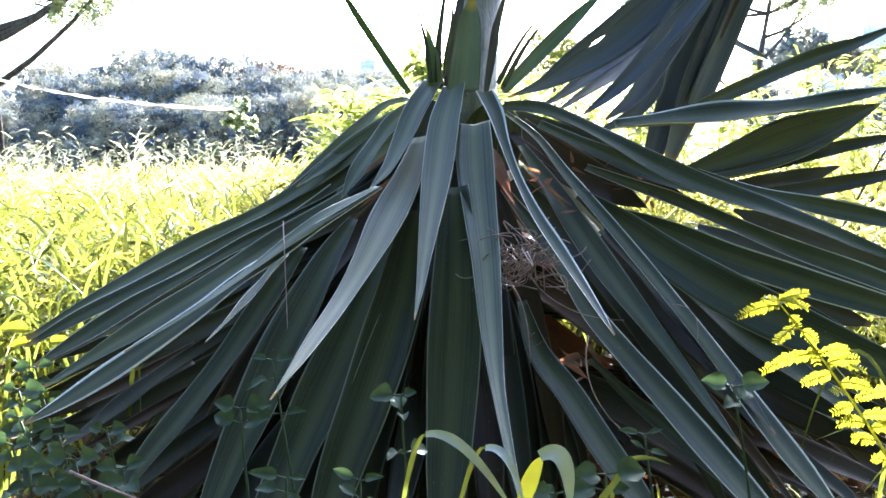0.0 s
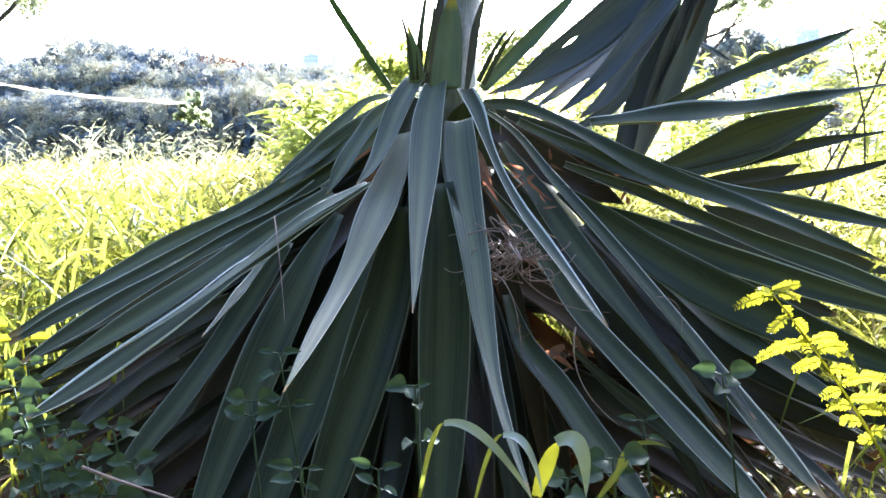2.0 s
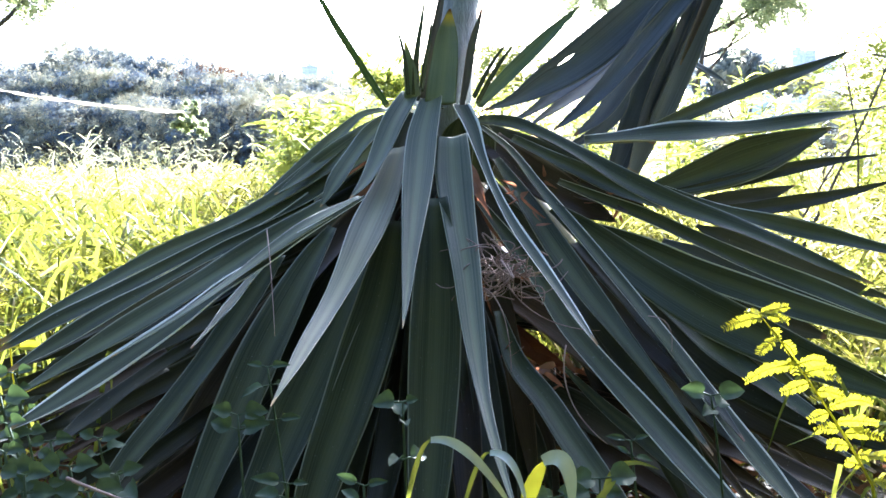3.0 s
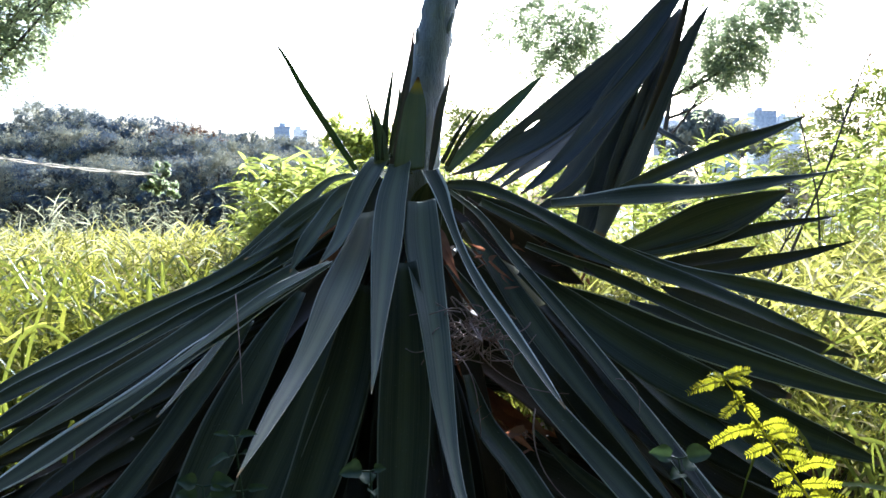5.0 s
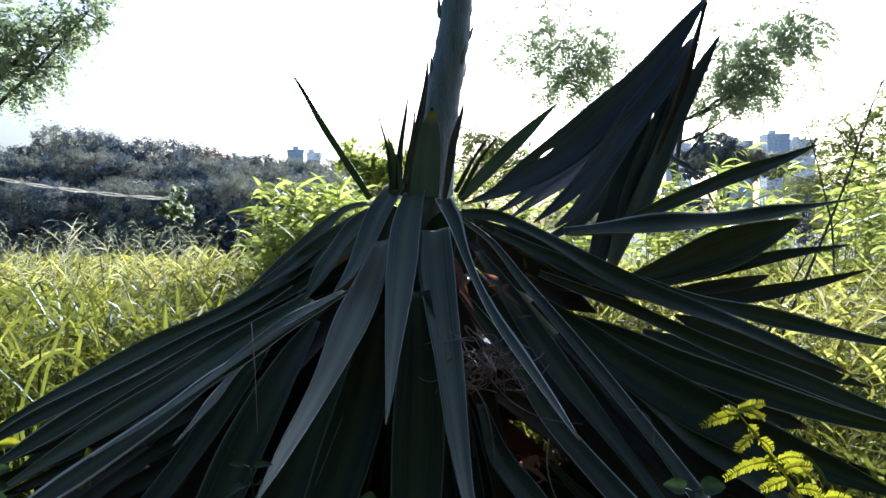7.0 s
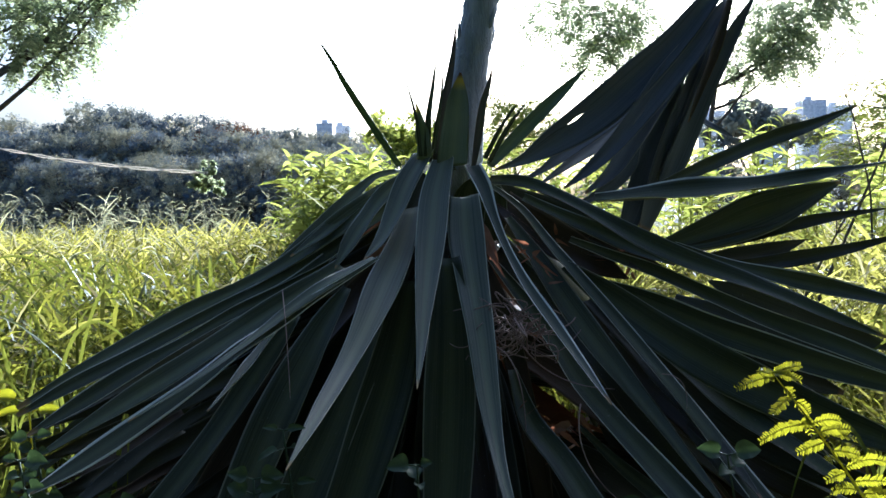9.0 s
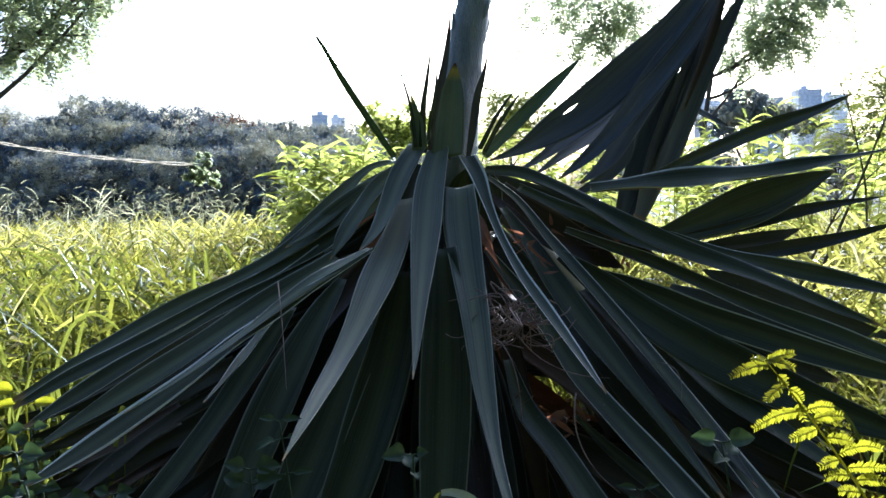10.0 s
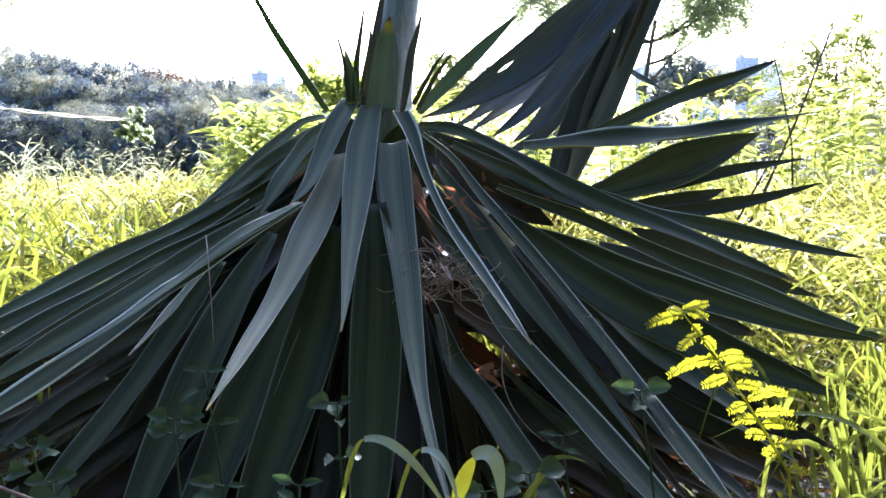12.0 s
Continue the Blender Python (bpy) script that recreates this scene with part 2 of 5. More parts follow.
WOODS_RED = foliage("woods_leaf_rusty", (0.12, 0.06, 0.03), (0.2, 0.10, 0.05), (0.25, 0.12, 0.05), 0.25, 0.6, 0.4, 0.3, None, 0.0)
BLOCKER_LEAVES = foliage("blocker_leaf", (0.018, 0.028, 0.012), (0.045, 0.06, 0.025), (0.05, 0.08, 0.02), 0.1, 0.6, 0.8, 0.2, None, 0.0)
ACACIA = foliage("feathery_leaf", (0.13, 0.18, 0.12), (0.26, 0.31, 0.18), (0.60, 0.66, 0.38), 0.66, 0.5, 3.0, 0.3, None, 0.0)
ROPE = foliage("pale_rope", (0.80, 0.76, 0.68), (0.88, 0.85, 0.80), (0.90, 0.86, 0.78), 0.68, 0.7, 30.0, 0.2)
PAINT = solid("pale_facade", (0.90, 0.91, 0.92), (0.94, 0.94, 0.94), 0.8, 0.05, 0.1)
PANE = solid("far_window", (0.78, 0.80, 0.83), (0.82, 0.84, 0.86), 0.3, 0.3, 0.05)


# ---- building blocks ----
def mesh_from(name, verts, faces, material, uvs=None, smooth=True):
    me = bpy.data.meshes.new(name)
    me.from_pydata(verts, [], faces)
    me.materials.append(material)
    if smooth:
        me.polygons.foreach_set("use_smooth", [True] * len(me.polygons))
    if uvs is not None:
        layer = me.uv_layers.new(name="UVMap")
        idx = np.empty(len(me.loops), dtype=np.int32)
        me.loops.foreach_get("vertex_index", idx)
        layer.data.foreach_set("uv", np.asarray(uvs, dtype=np.float32)[idx].ravel())
    me.update()
    return me


def thing(name, at, label, category, group="", kind=""):
    """An Empty at a thing's base that carries its parts."""
    ob = new(name)
    ob.location = at
    ob.empty_display_size = 0.05
    return tagged(ob, label, category, group, kind)


def part(name, me, parent, label=""):
    """Links a mesh in world coordinates as one part under a thing or a part."""
    ob = new(name, me)
    ob.parent = parent
    if parent.parent is None:
        ob.matrix_parent_inverse = Matrix.Translation(-Vector(parent.location))
    return tagged(ob, label)


def bezier(a, m, b, n):
    """n + 1 points of the arc from a through m (half way) to b."""
    a, m, b = (np.array(v, dtype=float) for v in (a, m, b))
    c = 2 * m - (a + b) / 2
    s = np.linspace(0, 1, n + 1)[:, None]
    return (1 - s) ** 2 * a + 2 * s * (1 - s) * c + s ** 2 * b


def tube(points, radii, sides=8):
    """Vertices and faces of a round stem along points."""
    pts = np.asarray(points, dtype=float)
    tang = np.gradient(pts, axis=0)
    tang /= np.linalg.norm(tang, axis=1)[:, None] + 1e-9
    ref = np.array([0.31, 0.9, 0.17]) if abs(tang[0] @ np.array([0.31, 0.9, 0.17])) < 0.9 else np.array([1.0, 0, 0])
    verts, faces = [], []
    for i, (p, t, r) in enumerate(zip(pts, tang, radii)):
        u = np.cross(t, ref)
        u /= np.linalg.norm(u) + 1e-9
        w = np.cross(t, u)
        for k in range(sides):
            a = 2 * math.pi * k / sides
            verts.append(tuple(p + r * (math.cos(a) * u + math.sin(a) * w)))
        if i:
            for k in range(sides):
                k2 = (k + 1) % sides
                faces.append(((i - 1) * sides + k, (i - 1) * sides + k2, i * sides + k2, i * sides + k))
    faces.append(tuple(range(sides))[::-1])
    faces.append(tuple(range((len(pts) - 1) * sides, len(pts) * sides)))
    return verts, faces


def joined(pieces):
    """Several (verts, faces) as one."""
    verts, faces = [], []
    for v, f in pieces:
        o = len(verts)
        verts += [tuple(p) for p in v]
        faces += [tuple(i + o for i in q) for q in f]
    return verts, faces


def ribbons(roots, heads, bend, width, rng, segs=4):
    """Many grass blades in one go: root points, way to the tip, a bend at the end, width; numpy arrays."""
    n = len(roots)
    side = np.cross(heads, np.array([0, 0, 1.0])) + rng.normal(0, 0.25, (n, 3)) * np.linalg.norm(heads, axis=1)[:, None]
    side /= np.linalg.norm(side, axis=1)[:, None] + 1e-9
    turn = rng.uniform(0, math.pi, n)[:, None]
    fwd = np.cross(side, heads / (np.linalg.norm(heads, axis=1)[:, None] + 1e-9))
    side = side * np.cos(turn) + fwd * np.sin(turn)
    rows_ = []
    for k in range(segs + 1):
        s = k / segs
        c = roots + heads * s + bend * s * s
        w = (width * (1 - s ** 2.2) * (0.6 + 0.8 * min(s * 3, 1) * 0.5))[:, None]
        rows_.append(c - side * w / 2)
        rows_.append(c + side * w / 2)
    v = np.stack(rows_, 1).reshape(-1, 3)
    per = 2 * (segs + 1)
    base = (np.arange(n) * per)[:, None]
    f = np.concatenate([base + np.array([2 * k, 2 * k + 1, 2 * k + 3, 2 * k + 2]) for k in range(segs)], 0)
    return v, f


def quads_mesh(name, v, f, material):
    me = bpy.data.meshes.new(name)
    me.vertices.add(len(v))
    me.vertices.foreach_set("co", np.asarray(v, dtype=np.float32).ravel())
    me.loops.add(f.size)
    me.loops.foreach_set("vertex_index", f.astype(np.int32).ravel())
    me.polygons.add(len(f))
    me.polygons.foreach_set("loop_start", np.arange(0, f.size, f.shape[1], dtype=np.int32))
    me.polygons.foreach_set("use_smooth", np.ones(len(f), dtype=bool))
    me.materials.append(material)
    me.update(calc_edges=True)
    return me


def leaf_cloud(name, centres, size, aspect, rng, material, droop=0.0, skin=None):
    """A crown: pointed four-cornered leaves about the centres, each folded a little and turned its own way, or lying roughly along the clumps' skin."""
    n = len(centres)
    way = rng.normal(0, 1, (n, 3))
    way[:, 2] -= droop
    up = rng.normal(0, 1, (n, 3))
    if skin is not None:
        up = skin + rng.normal(0, 0.28, (n, 3))
        way -= up * (np.sum(way * up, 1) / np.sum(up * up, 1))[:, None]
    way /= np.linalg.norm(way, axis=1)[:, None]
    side = np.cross(way, up)
    side /= np.linalg.norm(side, axis=1)[:, None] + 1e-9
    ln = (size * rng.uniform(0.6, 1.4, n))[:, None]
    a = centres - way * ln / 2
    b = centres + side * ln * aspect / 2 - way * ln * 0.05
    c = centres + way * ln / 2
    d = centres - side * ln * aspect / 2 - way * ln * 0.05
    v = np.stack([a, b, c, d], 1).reshape(-1, 3)
    return quads_mesh(name, v, np.arange(4 * n).reshape(n, 4), material)


# ---- ground: one sheet to the horizon ----
def smooth_step(k):
    k = min(max(k, 0.0), 1.0)
    return k * k * (3 - 2 * k)


def ground_height(x, y):
    r = math.hypot(x, y - 2)
    return (0.05 * noise.noise(Vector((x * 0.6, y * 0.6, 0))) + 0.02 * noise.noise(Vector((x * 2.5, y * 2.5, 3)))) * min(1.0, 12 / (r + 1)) - 0.02 - 3.2 * smooth_step((y - 11.0) / 30.0)


def make_ground():
    rings = [0.0] + [0.25 * 1.17 ** k for k in range(58)]
    verts, faces, n = [(0, 2, ground_height(0, 2))], [], 48
    for r in rings[1:]:
        for k in range(n):
            a = 2 * math.pi * k / n
            x, y = r * math.cos(a), 2 + r * math.sin(a)
            verts.append((x, y, ground_height(x, y)))
    for k in range(n):
        faces.append((0, 1 + k, 1 + (k + 1) % n))
    for i in range(len(rings) - 2):
        for k in range(n):
            k2 = (k + 1) % n
            faces.append((1 + i * n + k, 1 + (i + 1) * n + k, 1 + (i + 1) * n + k2, 1 + i * n + k2))
    ob = new("ground", mesh_from("ground", verts, faces, SOIL))
    tagged(ob, "dark earth under tall meadow grass", "ground", kind="structure")


make_ground()


# ---- meadow ----
def scatter(rng, n, x0, x1, y0, y1, keep=lambda x, y: True):
    x, y = rng.uniform(x0, x1, n), rng.uniform(y0, y1, n)
    ok = np.array([keep(a, b) for a, b in zip(x, y)])
    return np.stack([x[ok], y[ok], np.zeros(ok.sum())], 1)


def clear_of_plant(x, y):
    return ((x + 0.04) / 1.25) ** 2 + ((y - 1.9) / 1.15) ** 2 > 1


def meadow(name, rng, roots, tall, width, material, lean, label):
    n = len(roots)
    h = tall * rng.uniform(0.55, 1.1, n)
    patch = np.array([0.82 + 0.3 * noise.noise(Vector((p[0] * 0.5, p[1] * 0.5, 7))) + 0.35 * noise.noise(Vector((p[0] * 1.7, p[1] * 1.7, 2))) for p in roots])
    h = h * patch
    ang = rng.uniform(0, 2 * math.pi, n)
    out = np.stack([np.cos(ang), np.sin(ang), np.zeros(n)], 1)
    heads = out * (h * rng.uniform(0.05, 0.35, n))[:, None] + np.array([0, 0, 1.0]) * h[:, None]
    bend = out * (h * rng.uniform(0.1, lean, n))[:, None] - np.array([0, 0, 1.0]) * (h * rng.uniform(0.0, lean * 0.75, n))[:, None]
    v, f = ribbons(roots, heads, bend, width * rng.uniform(0.6, 1.4, n), rng)
    ob = new(name, quads_mesh(name, v, f, material))
    return tagged(ob, label, "grass", kind="stuff")


rng = np.random.default_rng(3)
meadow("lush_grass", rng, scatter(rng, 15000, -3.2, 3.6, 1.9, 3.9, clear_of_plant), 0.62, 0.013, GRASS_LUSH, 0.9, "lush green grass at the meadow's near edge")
meadow("meadow_grass", rng, scatter(rng, 18000, -4.5, 5.0, 3.7, 6.2, clear_of_plant), 0.70, 0.014, GRASS, 0.8, "sunlit yellow-green tall meadow grass")
meadow("meadow_grass", rng, scatter(rng, 30000, -9.0, 9.0, 6.0, 13.0), 0.66, 0.018, GRASS, 0.7, "sunlit yellow-green tall meadow grass")


def side_blades(name, rng, roots, low, high, length, width, material, label):
    """The short blades that branch off the stems all the way up and point every way."""
    n = len(roots)
    roots = roots + np.stack([np.zeros(n), np.zeros(n), rng.uniform(low, high, n)], 1)
    ang = rng.uniform(0, 2 * math.pi, n)
    ln = length * rng.uniform(0.5, 1.3, n)
    heads = np.stack([np.cos(ang), np.sin(ang), rng.uniform(0.1, 1.5, n)], 1) * ln[:, None]
    bend = np.stack([np.zeros(n), np.zeros(n), -ln * rng.uniform(0.1, 0.9, n)], 1)
    v, f = ribbons(roots, heads, bend, width * rng.uniform(0.6, 1.4, n), rng, 3)
    ob = new(name, quads_mesh(name, v, f, material))
    return tagged(ob, label, "grass", kind="stuff")


side_rng = np.random.default_rng(4)
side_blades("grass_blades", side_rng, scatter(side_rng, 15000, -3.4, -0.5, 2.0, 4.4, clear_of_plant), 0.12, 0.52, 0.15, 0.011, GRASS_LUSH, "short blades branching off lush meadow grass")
side_blades("grass_blades", side_rng, scatter(side_rng, 18000, -5.5, -0.2, 4.2, 7.5), 0.22, 0.60, 0.16, 0.012, GRASS, "short sunlit blades branching off meadow grass")
side_blades("grass_blades", side_rng, scatter(side_rng, 12000, 0.9, 4.5, 2.2, 5.5, clear_of_plant), 0.15, 0.60, 0.15, 0.011, GRASS, "short sunlit blades branching off meadow grass")


def beside_the_view(x, y):
    return clear_of_plant(x, y) and (abs(x) > 0.64 * max(y, 0) + 0.38 or y < -0.6)


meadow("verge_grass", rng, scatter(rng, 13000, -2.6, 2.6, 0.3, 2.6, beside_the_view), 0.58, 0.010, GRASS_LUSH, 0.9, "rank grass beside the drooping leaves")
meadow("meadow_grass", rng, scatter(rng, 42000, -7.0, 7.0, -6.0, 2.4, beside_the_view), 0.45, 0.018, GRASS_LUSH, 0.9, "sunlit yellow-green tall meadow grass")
meadow("meadow_grass", rng, scatter(rng, 26000, -13.0, 13.0, -10.0, 6.2, lambda x, y: abs(x) > 4.5 or y < -5.5), 0.55, 0.03, GRASS, 0.8, "sunlit yellow-green tall meadow grass")
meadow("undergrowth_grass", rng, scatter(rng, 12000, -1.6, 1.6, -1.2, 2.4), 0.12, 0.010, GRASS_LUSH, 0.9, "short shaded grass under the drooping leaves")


def seed_stalks(name, rng, roots, tall, label):
    """Flowering stalks that nod over, with loose one-sided heads."""
    n = len(roots)
    h = tall * rng.uniform(0.75, 1.12, n)
    ang = rng.uniform(0, 2 * math.pi, n)
    out = np.stack([np.cos(ang), np.sin(ang), np.zeros(n)], 1)
    up = np.array([0, 0, 1.0])
    heads = out * (h * 0.12)[:, None] + up * h[:, None]
    bend = out * (h * rng.uniform(0.0, 0.22, n))[:, None] - up * (h * rng.uniform(0, 0.08, n))[:, None]
    v, f = ribbons(roots, heads, bend, np.full(n, 0.007), rng)
    vs, fs, o = [v], [f], len(v)
    for k in range(5):
        s = 1 - 0.045 * k
        r = roots + heads * s + bend * s * s
        a2 = ang + rng.normal(0, 0.7, n)
        w = np.stack([np.cos(a2), np.sin(a2), rng.uniform(0.0, 1.4, n)], 1) * rng.uniform(0.05, 0.11, n)[:, None]
        b2 = np.stack([np.zeros(n), np.zeros(n), -rng.uniform(0.02, 0.06, n)], 1)
        v2, f2 = ribbons(r, w, b2, np.full(n, 0.007), rng, 3)
        vs.append(v2)
        fs.append(f2 + o)
        o += len(v2)
    ob = new(name, quads_mesh(name, np.concatenate(vs), np.concatenate(fs), SEED))
    return tagged(ob, label, "grass", kind="stuff")


seed_stalks("seeding_grass", rng, scatter(rng, 330, -5.5, -0.4, 3.4, 7.0), 0.88, "nodding straw-coloured grass seed heads in the meadow")
seed_stalks("seeding_grass", rng, scatter(rng, 170, -7.0, 0.0, 7.0, 10.5), 0.94, "nodding straw-coloured grass seed heads in the meadow")
seed_stalks("seeding_grass", rng, scatter(rng, 120, 1.2, 6.0, 3.2, 9.0), 0.8, "nodding straw-coloured grass seed heads in the meadow")


# ---- trees and bushes ----
def crown_points(rng, blobs, n, shell=0.55):
    """Points in uneven clumps inside ellipsoids (centre, radii), and the way out of the clump at each."""
    out, ways = [], []
    vol = np.array([b[1][0] * b[1][1] * b[1][2] for b in blobs]) ** 0.67
    for (c, r), share in zip(blobs, vol / vol.sum()):
        m = max(8, int(n * share / 34))
        d = rng.normal(0, 1, (m, 3))
        d /= np.linalg.norm(d, axis=1)[:, None]
        rad = rng.uniform(shell, 1.08, m)[:, None]
        tufts = np.array(c) + d * rad * np.array(r)
        pts = np.repeat(tufts, 34, 0) + rng.normal(0, 1, (m * 34, 3)) * np.array(r).mean() * 0.11
        out.append(pts)
        away = (pts - np.array(c)) / np.array(r) ** 2 * np.mean(r)
        ways.append(away / (np.linalg.norm(away, axis=1)[:, None] + 1e-9))
    return np.concatenate(out), np.concatenate(ways)


def frond_cloud(name, roots, ways, length, size, aspect, rng, material):
    """A feathery crown: arching compound leaves, each a row of paired narrow leaflets on a drooping rachis."""
    n, pairs = len(roots), 11
    out = ways * np.array([1, 1, 0.4]) + rng.normal(0, 0.55, (n, 3))
    out /= np.linalg.norm(out, axis=1)[:, None]
    ln = length * rng.uniform(0.5, 1.2, n)
    fall = np.stack([np.zeros(n), np.zeros(n), -ln * rng.uniform(0.3, 0.9, n)], 1)
    verts = []
    for k in range(1, pairs + 1):
        s = k / pairs
        c = roots + out * (ln * s)[:, None] + fall * s * s
        t = out * ln[:, None] + 2 * s * fall
        t /= np.linalg.norm(t, axis=1)[:, None]
        flat = np.cross(t, np.array([0.1, 0.2, 1.0]))
        flat /= np.linalg.norm(flat, axis=1)[:, None] + 1e-9
        for sgn in (-1, 1):
            way = flat * sgn + t * 0.5 + rng.normal(0, 0.25, (n, 3))
            way /= np.linalg.norm(way, axis=1)[:, None]
            across = np.cross(way, np.cross(t, flat) + rng.normal(0, 0.3, (n, 3)))
            across /= np.linalg.norm(across, axis=1)[:, None] + 1e-9
            l = (size * (1.15 - 0.6 * abs(s - 0.4)) * rng.uniform(0.7, 1.2, n))[:, None]
            verts.append(np.stack([c, c + way * l * 0.45 + across * l * aspect / 2, c + way * l, c + way * l * 0.45 - across * l * aspect / 2], 1))
    v = np.concatenate(verts, 0).reshape(-1, 3)
    return quads_mesh(name, v, np.arange(len(v)).reshape(-1, 4), material)


def tree(name, foot, height, blobs, leaves, size, aspect, material, seed, label, trunk_r=0.25, category="tree", droop=0.3, shell=0.55, group="", skin=False, fronds=0.0):
    """Tapered trunk, a limb into every part of the crown, and a crown of many small leaves. Blobs are relative to the foot."""
    rng_ = np.random.default_rng(seed)
    t = thing(name, foot, label, category, group)
    foot = np.array(foot, dtype=float)
    top = foot + np.array([blobs[0][0][0] * 0.5, blobs[0][0][1] * 0.5, height * 0.7])
    stem = bezier(foot - np.array([0, 0, 0.1]), (foot + top) / 2 + rng_.normal(0, trunk_r * 0.8, 3) * np.array([1, 1, 0]), top, 8)
    v, f = tube(stem, np.linspace(trunk_r, trunk_r * 0.45, 9), 9)
    trunk = part("trunk", mesh_from("trunk", v, f, BARK), t)
    for c, r in blobs:
        a = stem[rng_.integers(3, 8)]
        b = foot + np.array(c)
        m_ = (a + b) / 2 + np.array([0, 0, -0.1 * np.linalg.norm(b - a)])
        v, f = tube(bezier(a, m_, b, 6), np.linspace(trunk_r * 0.45, trunk_r * 0.08, 7), 6)
        part("limb", mesh_from("limb", v, f, BARK), trunk)
        twigs = []
        for _ in range(5):
            d = rng_.normal(0, 1, 3)
            e = b + d / np.linalg.norm(d) * np.array(r) * 0.85
            s0 = b + (a - b) * rng_.uniform(0, 0.3)
            twigs.append(tube(bezier(s0, (s0 + e) / 2 + rng_.normal(0, 0.05, 3) * np.mean(r), e, 4), np.linspace(trunk_r * 0.1, trunk_r * 0.03, 5), 4))
        part("twig_spray", mesh_from("twig_spray", *joined(twigs), BARK), trunk)
    pts, ways = crown_points(rng_, [(foot + np.array(c), r) for c, r in blobs], leaves, shell)
    if fronds:
        part("crown", frond_cloud("crown", pts[::17], ways[::17], fronds, size, aspect, rng_, material), t)
    else:
        part("crown", leaf_cloud("crown", pts, size, aspect, rng_, material, droop, ways if skin else None), t)
    return t


def random_blobs(rng_, h, w, n):
    out = [((0, 0, h * 0.72), (w * 0.34, w * 0.34, h * 0.27))]
    for k in range(n):
        a = 2.4 * k + rng_.uniform(-0.4, 0.4)
        d = w * rng_.uniform(0.22, 0.36)
        out.append(((d * math.cos(a), d * math.sin(a), h * rng_.uniform(0.18, 0.8)), (w * rng_.uniform(0.18, 0.27), w * rng_.uniform(0.18, 0.27), h * rng_.uniform(0.13, 0.2))))
    return out


def pad_blobs(rng_, h, w, n):
    """A broad dome built of flat leafy pads, one above another, that reaches down to the ground."""
    out = [((0, 0, h * 0.62), (w * 0.30, w * 0.30, h * 0.30))]
    for k in range(n):
        up = (k + 0.5) / n
        a = 2.4 * k + rng_.uniform(-0.4, 0.4)
        d = w * 0.46 * math.sqrt(max(0.02, 1 - up ** 1.9)) * rng_.uniform(0.75, 1.05)
        r = w * rng_.uniform(0.13, 0.21)
        out.append(((d * math.cos(a), d * math.sin(a), h * (0.08 + 0.86 * up)), (r, r, h * rng_.uniform(0.05, 0.085))))
    return out


# far woods in the dip past the meadow: broad crowns, row behind row
wood_rng = np.random.default_rng(11)
kinds = []
WOOD_SIZE = ((12.0, 12.0), (12.0, 10.0), (12.0, 14.0), (12.0, 13.0))
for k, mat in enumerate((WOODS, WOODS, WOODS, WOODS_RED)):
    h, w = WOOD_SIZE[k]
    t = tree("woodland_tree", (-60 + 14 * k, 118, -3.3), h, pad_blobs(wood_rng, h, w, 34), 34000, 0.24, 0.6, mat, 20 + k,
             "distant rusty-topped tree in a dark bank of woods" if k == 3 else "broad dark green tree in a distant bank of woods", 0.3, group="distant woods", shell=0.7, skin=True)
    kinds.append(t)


def wood(k, x, y, s, turn, tall=1.0):
    c = copy_thing(kinds[k], Matrix.Translation((x, y, -3.3)) @ Matrix.Rotation(radians(turn), 4, "Z") @ Matrix.Diagonal((s, s, s * tall, 1)))
    c.scale = (s, s, s * tall)
    c.rotation_euler = (0, 0, radians(turn))
    c.location = (x, y, -3.3)


# x, top above the eye's level, both for the row's distance
WOOD_ROWS = ((92, ((-64, 9.4), (-53, 9.6), (-47.5, 9.3), (-42.8, 11.3), (-38.6, 10.2), (-35.2, 9.6), (-29.5, 9.4), (-26.5, 8.5), (-23.5, 8.1), (-20.6, 8.1), (-17.5, 7.5), (-14, 7.2), (-10, 7.0), (-6, 6.7), (-2, 6.6))),
             (80, ((-55, 7.0), (-45.0, 7.2), (-40.0, 7.1), (-35.6, 7.6), (-32.0, 6.9), (-28.2, 6.3), (-24.2, 6.9), (-20, 6.1), (-16.5, 5.6), (-12, 5.4), (-7, 5.2))),
             (68, ((-46, 3.8), (-37.0, 3.4), (-33.8, 3.7), (-30.8, 3.2), (-27.4, 3.8), (-24.0, 3.2), (-21.0, 3.4), (-17.6, 4.0), (-15.2, 3.3), (-12.8, 3.5), (-10, 3.6), (-7, 3.6))))
turn_rng = np.random.default_rng(12)
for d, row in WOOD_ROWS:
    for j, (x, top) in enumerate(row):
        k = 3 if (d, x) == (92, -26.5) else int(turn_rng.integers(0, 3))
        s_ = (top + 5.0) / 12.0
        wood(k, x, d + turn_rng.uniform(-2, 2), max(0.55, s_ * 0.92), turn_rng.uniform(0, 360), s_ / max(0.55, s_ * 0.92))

# a tall unseen thicket, added on the near side and flanks to block skylight
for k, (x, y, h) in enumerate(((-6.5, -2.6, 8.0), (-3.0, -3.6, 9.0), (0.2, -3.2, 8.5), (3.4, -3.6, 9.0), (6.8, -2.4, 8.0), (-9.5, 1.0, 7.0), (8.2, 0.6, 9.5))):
    tree("blocker_tree", (x, y, 0.0), h, random_blobs(np.random.default_rng(200 + k), h, 5.4, 17), 9000, 0.36, 0.65, BLOCKER_LEAVES, 210 + k, "unseen dense dark green tree added to block skylight", 0.16, group="thicket", shell=0.35)


